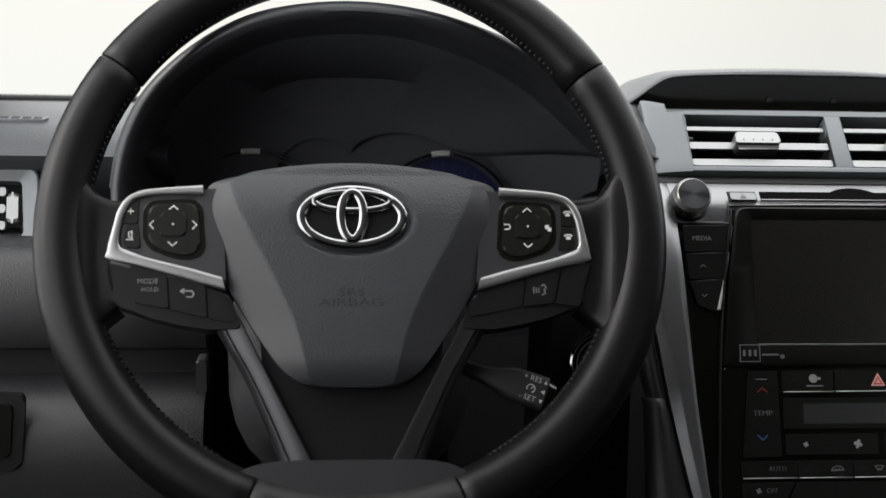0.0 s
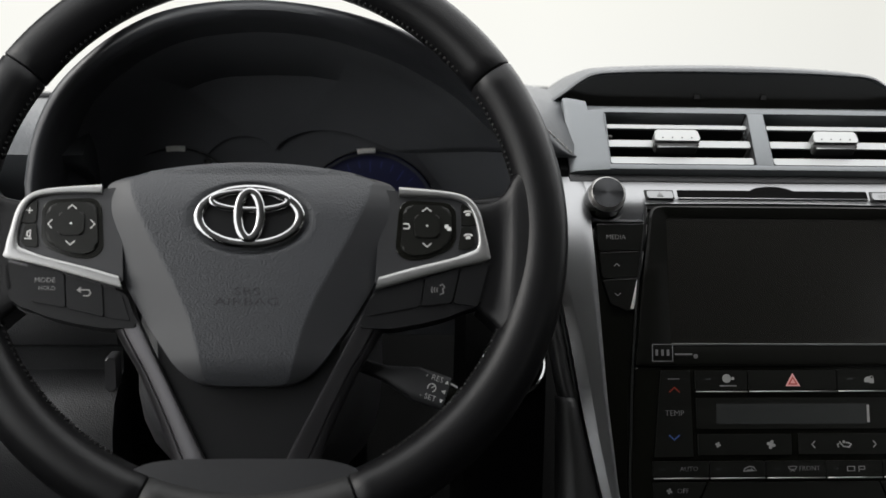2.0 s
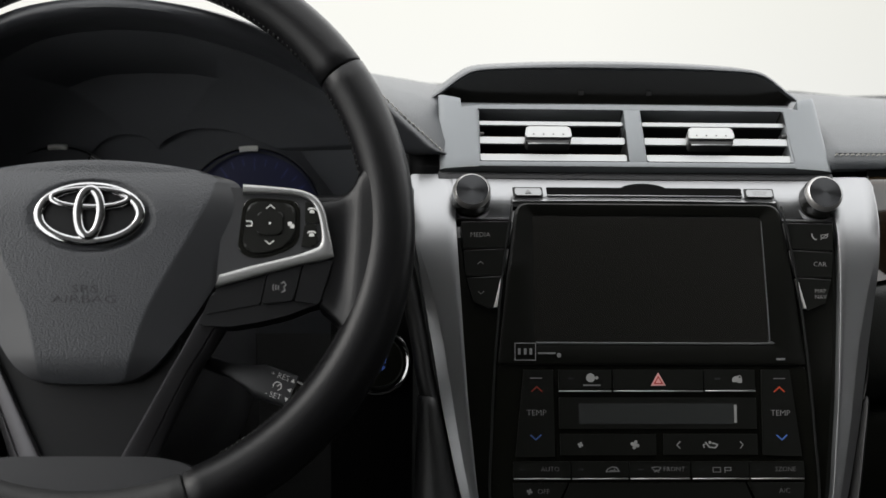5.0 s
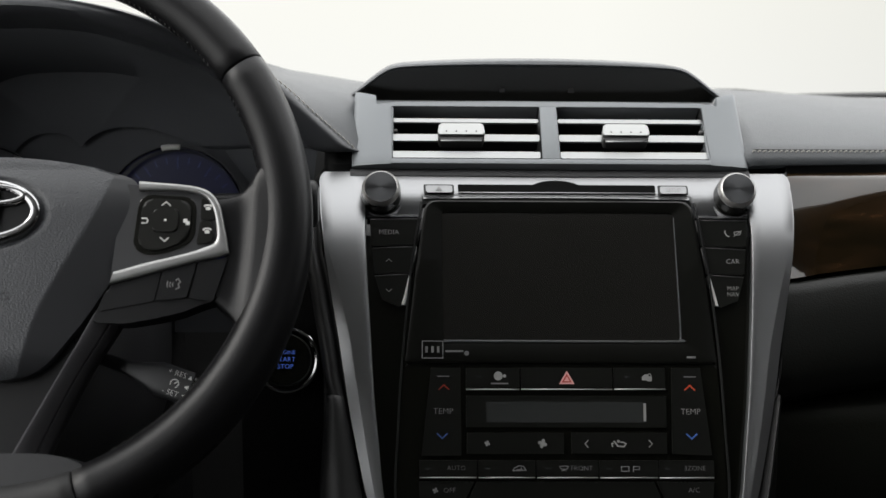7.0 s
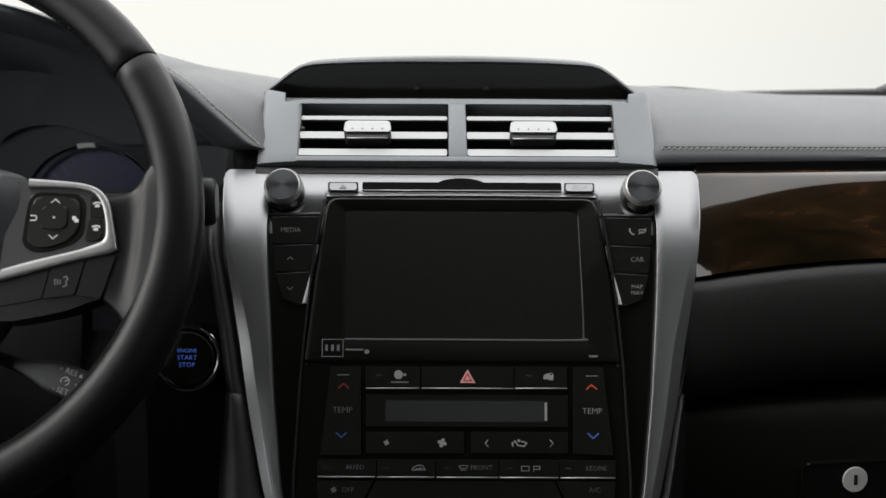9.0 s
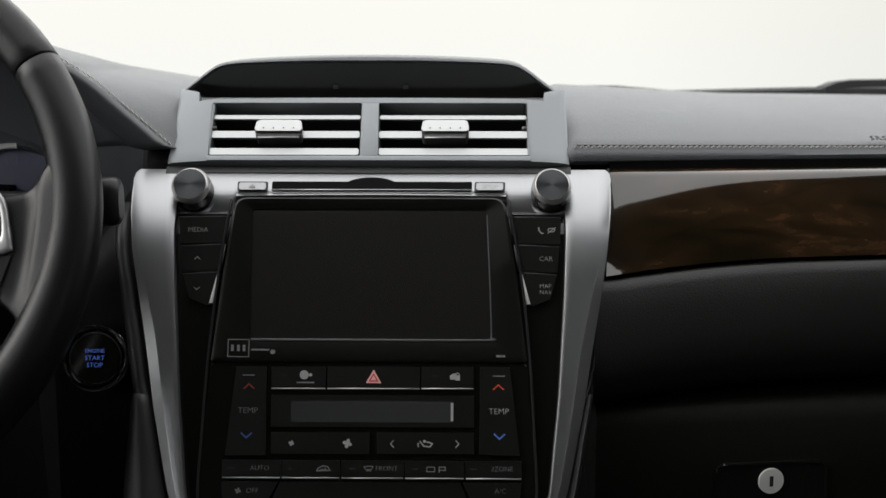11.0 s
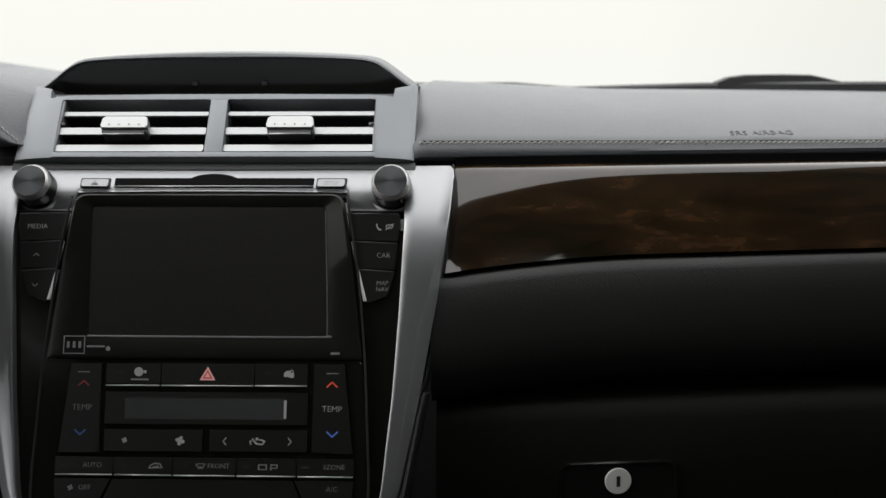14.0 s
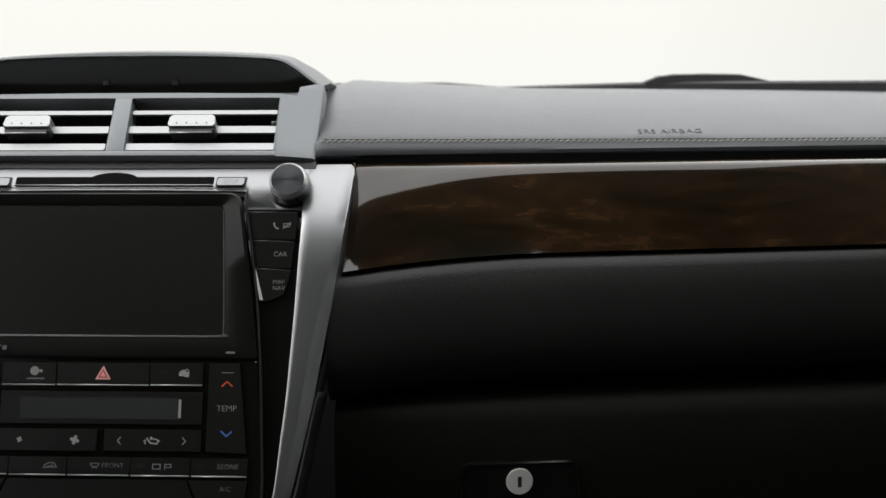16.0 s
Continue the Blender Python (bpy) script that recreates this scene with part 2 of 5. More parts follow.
def stroke(bm, pts, width, w, h=0.0002):
    """A flat painted line through points of u, v, mitred at its bends."""
    P, half = [Vector(p) for p in pts], width * 0.5
    P[0] = P[0] - (P[1] - P[0]).normalized() * half * 0.5
    P[-1] = P[-1] + (P[-1] - P[-2]).normalized() * half * 0.5
    left, right = [], []
    for i, p in enumerate(P):
        a = (p - P[i - 1]).normalized() if i else (P[1] - p).normalized()
        b = (P[i + 1] - p).normalized() if i < len(P) - 1 else a
        t = (a + b).normalized() if (a + b).length > 1e-3 else a
        n = Vector((-t.y, t.x))
        k = half / max(0.35, n.dot(Vector((-a.y, a.x))))
        left.append(p + n * k)
        right.append(p - n * k)
    loops = [[(*l, w), (*l, w + h), (*r, w + h), (*r, w)] for l, r in zip(left, right)]
    return loft(loops, bm=bm)


def mark(parent, mat, label, *draws):
    """Painted marks, each a part of its own."""
    for draw in draws:
        bm = bmesh.new()
        draw(bm)
        part("legend", bm, mat, parent, label)


def disc_pts(u, v, r, n=24, ry=None):
    return [(u + r * math.cos(2 * math.pi * i / n), v + (ry or r) * math.sin(2 * math.pi * i / n)) for i in range(n)]


def writing(text, size, mat, parent, m, name="lettering", depth=0.00015, stretch=1.0):
    """Letters of Blender's own font, centred at m, as a mesh."""
    cu = bpy.data.curves.new("letters", "FONT")
    cu.body, cu.size, cu.align_x, cu.align_y, cu.extrude = text, size, "CENTER", "CENTER", depth
    cu.resolution_u, cu.offset = 2, -0.018 * size
    tmp = new("letters", cu)
    me = bpy.data.meshes.new_from_object(tmp.evaluated_get(bpy.context.evaluated_depsgraph_get()))
    bpy.data.objects.remove(tmp)
    bpy.data.curves.remove(cu)
    me.transform(m @ Matrix.Diagonal((stretch, 1, 1, 1)))
    me.name = name
    me.materials.clear()
    me.materials.append(mat)
    ob = new(name, me)
    ob.parent = parent
    return ob


def at(u, v, w, rz=0.0):
    return pose(u, v, w, 0, 0, rz)


def ngrid(bm):
    bmesh.ops.triangulate(bm, faces=[f for f in bm.faces if len(f.verts) > 4])
    return bm


MM = 0.001


def mm(*pts):
    return [(u * MM, v * MM) for u, v in pts]

# ---- the cabin that closes the place, unseen, its openings set for the light ----
def wall(name, loops, mat, label, category="wall"):
    bm = loft(loops)
    ob = part(name, bm, mat, None, label)
    return tagged(ob, label, category, kind="structure")


def box_loops(x0, x1, y0, y1, z0, z1):
    return [[(x, y0, z0), (x, y1, z0), (x, y1, z1), (x, y0, z1)] for x in (x0, x1)]


wall("floor", box_loops(-0.80, 0.80, -1.6, 1.5, 0.28, 0.32), SHELL, "dark carpet of the car floor", "floor")
XS = (-0.70, -0.35, 0.0, 0.35, 0.70)
wall("ceiling", [[(x, -1.6, 1.44), (x, 0.17, 1.443), (x, 0.17, 1.50), (x, -1.6, 1.50)] for x in XS], CLOTH, "light grey cloth headliner", "ceiling")
# Unseen strip; its tone is set for reflections in trim and wood.
wall("windscreen_header", [[(x, 0.17, 1.443), (x, 0.24, 1.435), (x, 0.535, 1.392), (x, 0.535, 1.417), (x, 0.24, 1.49), (x, 0.17, 1.50)] for x in XS], HEADER_CLOTH, "unseen grey strip above the windscreen, toned for reflections", "header")
wall("wall_rear", box_loops(-0.80, 0.80, -1.6, -1.52, 0.32, 1.02), SHELL, "dark rear end of the cabin")
wall("wall_rear_top", box_loops(-0.80, 0.80, -1.6, -1.52, 1.40, 1.50), SHELL, "dark header above the rear window")
for side, nm in ((-1, "wall_rear_left"), (1, "wall_rear_right")):
    wall(nm, box_loops(side * 0.60, side * 0.80, -1.6, -1.52, 1.02, 1.40), SHELL, "dark rear roof pillar")


def tinted_glass(name, clearness):
    """Dark glass of the unseen rear windows; clearness sets how much light they add."""
    m = bpy.data.materials.new(name)
    m.use_nodes = True
    n, l = m.node_tree.nodes, m.node_tree.links
    clear, gloss, mix = n.new("ShaderNodeBsdfTransparent"), n.new("ShaderNodeBsdfGlossy"), n.new("ShaderNodeMixShader")
    clear.inputs["Color"].default_value = (clearness, clearness * 1.008, clearness, 1)
    gloss.inputs["Roughness"].default_value = 0.02
    mix.inputs["Fac"].default_value = 0.05
    l.new(clear.outputs["BSDF"], mix.inputs[1])
    l.new(gloss.outputs["BSDF"], mix.inputs[2])
    l.new(mix.outputs["Shader"], n["Material Output"].inputs["Surface"])
    return m


TINTED = tinted_glass("tinted_glass", 0.14)
REAR_GLASS = tinted_glass("blinded_rear_glass", 0.04)
wall("window_1", box_loops(-0.598, 0.598, -1.562, -1.558, 1.022, 1.398), REAR_GLASS, "unseen rear window, darkened to tune reflections", "window")
for side, nm in ((-1, "wall_left"), (1, "wall_right")):
    sill = 0.90 if side < 0 else 0.99
    wall(nm, box_loops(side * 0.76, side * 0.82, -1.52, 1.35, 0.32, sill), SHELL, "dark door lining below the side windows")
    def upper(y0, y1, half=0.03):
        return [[(side * (0.79 - half), y, sill), (side * (0.79 + half), y, sill), (side * (0.73 + half), y, 1.46), (side * (0.73 - half), y, 1.46)] for y in (y0, y1)]

    wall(nm + "_rear", upper(-1.52, -0.80), SHELL, "dark rear roof pillar of the cabin")
    # Right panel walls up the front window to keep that side dark.
    wall(nm + "_upper", upper(-0.35, -0.20) if side < 0 else upper(-0.20, 0.90), SHELL, "unseen dark side panel that blocks window light")
    wall("window_2" if side < 0 else "window_3", upper(-0.799, -0.351, 0.002), TINTED, "unseen rear door window, tinted to tune reflections", "window")


def backdrop_material():
    """The white, faintly warm sweep of the studio outside; its light is painted as glow."""
    m = bpy.data.materials.new("studio_white")
    m.use_nodes = True
    n, l = m.node_tree.nodes, m.node_tree.links
    b = n["Principled BSDF"]
    b.inputs["Base Color"].default_value = (0, 0, 0, 1)
    b.inputs["Specular IOR Level"].default_value = 0.0
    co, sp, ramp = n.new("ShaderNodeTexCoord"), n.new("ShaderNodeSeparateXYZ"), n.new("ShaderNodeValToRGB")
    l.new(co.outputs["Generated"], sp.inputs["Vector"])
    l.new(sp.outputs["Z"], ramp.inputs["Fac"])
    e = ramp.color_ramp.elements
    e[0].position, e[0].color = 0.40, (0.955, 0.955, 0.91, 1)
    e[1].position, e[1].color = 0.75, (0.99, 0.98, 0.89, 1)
    # Painted fall-off: the glow dims towards the right.
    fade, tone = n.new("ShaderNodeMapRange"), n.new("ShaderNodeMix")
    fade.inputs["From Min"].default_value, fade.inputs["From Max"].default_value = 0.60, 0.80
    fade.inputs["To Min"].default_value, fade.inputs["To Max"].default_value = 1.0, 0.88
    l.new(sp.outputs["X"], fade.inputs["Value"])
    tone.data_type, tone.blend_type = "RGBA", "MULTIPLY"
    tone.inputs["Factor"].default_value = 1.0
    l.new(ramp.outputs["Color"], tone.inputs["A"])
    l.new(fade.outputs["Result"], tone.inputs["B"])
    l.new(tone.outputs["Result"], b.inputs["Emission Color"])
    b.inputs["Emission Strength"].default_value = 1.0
    return m


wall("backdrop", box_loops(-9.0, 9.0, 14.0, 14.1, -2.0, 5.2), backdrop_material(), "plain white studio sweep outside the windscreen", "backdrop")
wall("wall_front", box_loops(-0.80, 0.80, 1.36, 1.40, 0.32, 1.04), SHELL, "dark bulkhead under the windscreen")
# Added panel cuts down the light from the driver's window.
wall("wall_left_front", [[(-0.76, y0, 0.90), (-0.82, y0, 0.90), (-0.76, y0, 1.46), (-0.70, y0, 1.46)] for y0 in (0.95, 1.35)], SHELL, "unseen dark panel that narrows the driver window")

# ---- steering wheel ----
WHEEL = pose(-0.3628, 0.7365, 1.0033, 69.0, 0, 0)
wheel = thing("steering_wheel", WHEEL, "black leather steering wheel with silver trimmed spokes and switches", "steering wheel")
RIM_R, RIM_U, RIM_V = 0.1952, 0.0027, 0.005


def rim_half(a):
    return 0.0160 - (0.0007 if math.sin(a) > 0 else 0.0026) * math.sin(a)


def rim_ring(a, k=1.0, n=20, swell=0.0):
    """One cross-section of the rim at angle a."""
    h = rim_half(a) * k
    c = RIM_R - rim_half(a)
    ring = []
    for j in range(n):
        t = 2 * math.pi * j / n
        e = 0.92
        cu, cw = math.copysign(abs(math.cos(t)) ** e, math.cos(t)), math.copysign(abs(math.sin(t)) ** e, math.sin(t))
        r = c + h * cu
        ring.append((RIM_U + r * math.cos(a), RIM_V + r * math.sin(a), -0.0135 + 1.08 * h * cw))
    return ring


def rim_section(name, a0, a1, mat, label):
    a0, a1 = radians(a0), radians(a1)
    gap, n = 0.0045, max(8, int((a1 - a0) / radians(3)))
    loops = [rim_ring(a0, 0.86), rim_ring(a0 + gap * 0.5, 0.95), rim_ring(a0 + gap * 1.6, 1.0)]
    loops += [rim_ring(a0 + gap * 1.6 + (a1 - a0 - gap * 3.2) * i / n) for i in range(1, n)]
    loops += [rim_ring(a1 - gap * 1.6, 1.0), rim_ring(a1 - gap * 0.5, 0.95), rim_ring(a1, 0.86)]
    return part(name, loft(loops), mat, wheel, label, 60)


SEAM_UP, SEAM_LOW = 34.8, -69.0
top_rim = rim_section("rim_top", SEAM_UP, 180 - SEAM_UP, LEATHER, "smooth black leather upper rim")
grip_r = rim_section("rim_grip", SEAM_LOW, SEAM_UP, LEATHER, "black leather grip of the rim")
grip_l = rim_section("rim_grip", 180 - SEAM_UP, 180 - SEAM_LOW, LEATHER, "black leather grip of the rim")
rim_section("rim_bottom", 180 - SEAM_LOW, 360 + SEAM_LOW, PLASTIC, "satin black lower rim")


def rim_stitches(a0, a1, parent):
    """Cross stitches along the inner side of the rim, where the leather is laced."""
    bm = bmesh.new()
    a, i = radians(a0), 0
    while a < radians(a1):
        h, c = rim_half(a), RIM_R - rim_half(a)
        t = radians(199)
        for s in (-1, 1):
            b = a + s * 0.007
            p0 = (RIM_U + (c + 1.03 * h * math.cos(t)) * math.cos(a), RIM_V + (c + 1.03 * h * math.cos(t)) * math.sin(a), -0.0135 - 1.1 * h * math.sin(t) * 0.9)
            t2 = radians(178)
            p1 = (RIM_U + (c + 1.03 * h * math.cos(t2)) * math.cos(b), RIM_V + (c + 1.03 * h * math.cos(t2)) * math.sin(b), -0.0135 - 1.1 * h * math.sin(t2))
            tube([p0, p1], 0.00042, 5, bm=bm)
        a += 0.024
    return tagged(part("stitching", bm, DARK_THREAD, parent, "dark thread lacing"), kind="stuff")


rim_stitches(40, 140, top_rim)
rim_stitches(-60, 33, grip_r)
rim_stitches(147, 240, grip_l)
# leather webs that sweep from the rim into the side spokes, hollow between
WEB_TOP = smooth_line([(168.0, 50.0), (162.5, 37), (156.5, 27.5), (149.5, 23), (139, 21)], 4)
WEB_LOW = smooth_line([(164.5, -68.0), (157.0, -63), (151.5, -55.5), (146.5, -50), (139, -43.5)], 4)
for s in (-1, 1):
    lines = []
    for k in (-0.05, -0.04, -0.02, 0.0, 0.03, 0.08, 0.16, 0.26, 0.38, 0.5, 0.62, 0.74, 0.84, 0.92, 0.97, 1.0, 1.02, 1.04, 1.05):
        kk = min(1.0, max(0.0, k))
        over = max(-k, k - 1.0, 0.0) / 0.05
        near = max(0.0, 1 - min(kk, 1 - kk) / 0.1)
        row = []
        for j, (p, q) in enumerate(zip(WEB_TOP, WEB_LOW)):
            t = j / (len(WEB_TOP) - 1)
            v = p.y + (q.y - p.y) * kk
            u = p.x + (q.x - p.x) * kk + 6.0 * t * math.sin(math.pi * kk)
            if j < 4:
                u += (math.sqrt(174.2 ** 2 - (v - 5) ** 2) + 2.7 * s - u) * (1 - j / 4) ** 1.5
            w = 1.4 - 7.4 * math.sin(0.5 * math.pi * min(1.0, t * 1.25)) - 1.6 * near ** 2 - 24.0 * over ** 2
            row.append((s * u * MM, (v + (1.6 if k < 0.5 else -1.6) * math.sqrt(over)) * MM, w * MM))
        lines.append(row)
    bm = loft(lines, False)
    part("spoke_web", bm, LEATHER, grip_r if s > 0 else grip_l, "leather web between rim and spoke", 60)

# airbag cover: rows from bottom to top, with a raised middle field and side facets that fall away
ROWS = [(-92.6, 17, 13), (-91.6, 24.5, 21), (-88.8, 32.5, 25), (-81, 42.5, 27.2), (-66, 53.5, 31), (-50, 64, 36), (-30, 75.5, 45.5), (-12, 81.6, 55), (-5, 83.4, 59), (10, 86.6, 66.4), (22, 88.4, 71.5), (29.5, 88.8, 73.5), (33.5, 85.5, 74.5), (36, 78, 72), (38, 70, 65)]


def pad_top(u):
    return 46.5 - 7.5 * (u / 70.0) ** 2


def pad_w(u, v, c):
    x = abs(u)
    w = 3.2 - 2.0 * (u / 90.0) ** 2 - 1.2 * ((v + 20) / 70.0) ** 2
    if v > 8:
        w -= 0.006 * (v - 8) ** 2
    if v < -74:
        w -= 0.016 * (v + 74) ** 2
    if x > c:
        w -= 0.38 * (x - c) + 0.0006 * (x - c) ** 2
    # the oval dish in which the badge sits
    k = min(1.0, max(0.0, (1.0 - math.hypot(u / 39.0, (v - 9.6) / 24.4)) / 0.12))
    return w - 1.9 * k * k * (3 - 2 * k)


def pad_cols(e, c):
    side = [-(c + (e - c) * t) for t in (1.0, 0.93, 0.75, 0.5, 0.25, 0.06)]
    mid = [c * (-1 + i / 26) for i in range(53)]
    return side + mid + [-s for s in side[::-1]]


rows = smooth_line([(v, e, c) for v, e, c in ROWS], 8)
lines = []
for r in rows:
    v, e, c = r
    lines.append([(u * MM, v * MM, pad_w(u, v, c) * MM) for u in pad_cols(e, c)])
# the crown arches over the upper edge
for k in (0.4, 0.75, 0.95, 1.0):
    e, c = 70 - 3 * k, 65 - 3 * k
    row = []
    for u in pad_cols(e, c):
        v = 38 + k * (pad_top(u) - 38)
        row.append((u * MM, v * MM, (pad_w(u, 38, c) - 0.8 * k - 3.2 * max(0, k - 0.7)) * MM))
    lines.append(row)
pad_bm = loft(lines, False)
edge = [e for e in pad_bm.edges if e.is_boundary]
ex = bmesh.ops.extrude_edge_only(pad_bm, edges=edge)
bmesh.ops.translate(pad_bm, verts=[v for v in ex["geom"] if isinstance(v, bmesh.types.BMVert)], vec=(0, 0, -0.02))
bmesh.ops.recalc_face_normals(pad_bm, faces=pad_bm.faces)
cover = part("airbag_cover", pad_bm, PAD, wheel, "grained dark grey airbag cover with smoother side facets", 24)
cover.data.materials.append(PAD_SIDE)
for poly in cover.data.polygons:
    x_, v_ = abs(poly.center.x) / MM, poly.center.y / MM
    for (v0, _, c0), (v1, _, c1) in zip(ROWS, ROWS[1:]):
        if v0 <= v_ < v1 and x_ > c0 + (c1 - c0) * (v_ - v0) / (v1 - v0):
            poly.material_index = 1
plate = prism(disc_pts(0, 0.0100, 0.0318, 48, 0.0185), 0.0002, 0.0026, 0.0006)
part("emblem_ground", plate, SATIN, cover, "dark oval ground of the badge")


def band(cu, cv, a, b, r, lift, h):
    """A closed oval band of polished metal: a low, broad crown with edges that roll over."""
    loops = []
    for i in range(64):
        t = 2 * math.pi * i / 64
        n = Vector((math.cos(t) / a, math.sin(t) / b, 0)).normalized()
        p = Vector((cu + a * math.cos(t), cv + b * math.sin(t), lift))
        loops.append([p + n * (q * r) + Vector((0, 0, w * h)) for q, w in ((-1.0, -1.6), (-1.0, -0.4), (-0.94, -0.05), (-0.82, 0.3), (-0.62, 0.58), (-0.3, 0.72), (0.0, 0.76), (0.3, 0.72), (0.62, 0.58), (0.82, 0.3), (0.94, -0.05), (1.0, -0.4), (1.0, -1.6))])
    bm = loft(loops + [loops[0]], True, False)
    bmesh.ops.remove_doubles(bm, verts=bm.verts, dist=1e-7)
    return bm


part("emblem_ring", band(-0.0003, 0.0096, 0.0307, 0.0173, 0.0031, 0.0046, 0.0014), BADGE, cover, "chrome oval ring of the badge", 60)
part("emblem_bar", band(-0.0001, 0.0196, 0.0232, 0.0058, 0.0021, 0.0050, 0.0012), BADGE, cover, "chrome flat oval of the badge", 60)
part("emblem_loop", band(-0.0003, 0.0105, 0.0069, 0.0146, 0.0029, 0.0056, 0.0013), BADGE, cover, "chrome upright oval of the badge", 60)
writing("SRS", 0.0068, PAD_LETTER_SHADE, cover, at(-0.0006, -0.0365, 0.0031), "embossed_lettering", 0.0003, 1.6)
writing("AIRBAG", 0.0068, PAD_LETTER_SHADE, cover, at(-0.0006, -0.0428, 0.0029), "embossed_lettering", 0.0003, 1.65)
bm = bmesh.new()
for pts in (mm((-6, -52), (-6, -57)), mm((-6, -54), (4, -54), (5, -53), (5, -57), (2, -57))):
    stroke(bm, pts, 0.0006, 0.0022, 0.0006)
part("horn_mark", bm, EMBOSS, cover, "embossed horn mark")

# side spokes
TRIM = [((-91, 31.2), (-91, 25.3)), ((-115, 29.3), (-115, 25)), ((-128, 27.3), (-126.8, 23.4)), ((-136, 23.3), (-133, 20.3)), ((-141.3, 15.5), (-137.2, 13.4)), ((-144.3, 3), (-139.8, 2)), ((-147, -10.5), (-139.5, -7)), ((-145.5, -15.2), (-134, -10.3)), ((-125, -20.3), (-122, -14.3)), ((-100, -27.2), (-98, -20.3)), ((-76, -34), (-78.5, -26))]


def arrow(bm, u, v, r, turn, w, width=0.0006):
    c, s = math.cos(radians(turn)), math.sin(radians(turn))
    pts = [(-r, -r * 0.45), (0, r * 0.45), (r, -r * 0.45)]
    stroke(bm, [(u + x * c - y * s, v + x * s + y * c) for x, y in pts], width, w)


for s in (-1, 1):
    f = lambda p: (-s * p[0] * MM, p[1] * MM)  # noqa: E731
    pairs = [((*f(o), 0), (*f(i), 0)) for o, i in TRIM]
    line_o, line_i = smooth_line([p[0] for p in pairs], 4), smooth_line([p[1] for p in pairs], 4)
    panel_pts = [f(p) for p in ((-80, 30), (-91, 29), (-115, 27.3), (-128, 25.3), (-134.5, 22), (-139.5, 15), (-142.5, 3), (-143, -8), (-139, -12), (-123, -17.5), (-99, -24), (-76, -30))]
    panel = part("switch_panel", ngrid(prism(rounded(panel_pts, 0.002), -0.022, -0.0055, 0.0006)), PANEL, wheel, "dark grey switch panel of the spoke")
    part("silver_trim", ribbon(list(zip(line_o, line_i)), -0.0022, 0.0016), WHEEL_TRIM, wheel, "satin silver trim round the switches", 50)
    rocker = rounded([f(p) for p in ((-123.6, 19.0), (-94, 20.6), (-91.6, -8), (-97.5, -12.4), (-107, -12.0), (-123.4, -5.5))], [0.007, 0.007, 0.005, 0.004, 0.005, 0.007], 6)
    part("rocker_surround", prism([(p[0] + (p[0] - s * 0.108) * 0.19, p[1] + (p[1] - 0.0045) * 0.17) for p in rocker], -0.008, -0.0050, 0.0004), GLOSS, wheel, "gloss black rim of the rocker switch")
    pad_sw = part("rocker_switch", prism(rocker, -0.009, -0.0032, 0.0016, 3), BUTTON, wheel, "black four-way rocker switch")
    cx = s * 0.1082
    part("centre_button", prism(rounded([(cx - 0.0078, -0.001), (cx - 0.0078, 0.0135), (cx + 0.0078, 0.0135), (cx + 0.0078, -0.001)], 0.003), -0.005, -0.0022, 0.001), BUTTON, pad_sw, "square centre button")
    mark(pad_sw, WHITE, "white arrow mark", lambda bm: arrow(bm, cx, 0.0168, 0.0026, 0, -0.0031), lambda bm: arrow(bm, cx, -0.0058, 0.0026, 180, -0.0031))
    mark(pad_sw, WHITE, "white dot", lambda bm: prism(disc_pts(cx, 0.0062, 0.0007, 10), -0.0022, -0.0020, bm=bm))
    if s < 0:
        mark(pad_sw, WHITE, "white arrow mark", lambda bm: arrow(bm, cx - 0.0128, 0.006, 0.0026, 90, -0.0031), lambda bm: arrow(bm, cx + 0.0128, 0.006, 0.0026, -90, -0.0031))
    else:
        mark(pad_sw, WHITE, "white return mark", lambda bm: stroke(bm, [(cx - 0.0145, 0.0075), (cx - 0.0115, 0.0075), (cx - 0.0108, 0.006), (cx - 0.0115, 0.0045), (cx - 0.0145, 0.0045)], 0.0007, -0.0031))
        for d in (0, 0.0015):
            mark(pad_sw, WHITE, "white page mark", lambda bm: prism(rounded([(cx + 0.0110 + d, 0.0048 - d), (cx + 0.0110 + d, 0.0072 - d), (cx + 0.0134 + d, 0.0072 - d), (cx + 0.0134 + d, 0.0048 - d)], 0.0004), -0.0031, -0.0029, bm=bm))
    # two small keys at the outer end
    for n, (lo, hi) in enumerate(((7.0, 21.0), (-8.0, 6.4))):
        pts = [f(p) for p in ((-129.5, hi), (-133.5 - 2.5 * n, hi - (2 if n == 0 else 0)), (-138.0, lo + (5 if n == 0 else 3)), (-138.5 + 3.5 * n, lo), (-129.5 + 2 * n, lo))]
        key = part("side_key", prism(rounded(pts, 0.0012), -0.008, -0.0042, 0.0006), BUTTON, wheel, "small black side key")
        bm = bmesh.new()
        kx, kv = s * 0.1338, (lo + hi) * 0.5 * MM + 0.0006
        if s < 0 and n == 0:
            stroke(bm, [(kx - 0.0018, kv), (kx + 0.0018, kv)], 0.0006, -0.0042)
            stroke(bm, [(kx, kv - 0.0018), (kx, kv + 0.0018)], 0.0006, -0.0042)
        elif s < 0:
            stroke(bm, [(kx - 0.002, kv - 0.0028), (kx + 0.002, kv - 0.0028)], 0.0006, -0.0042)
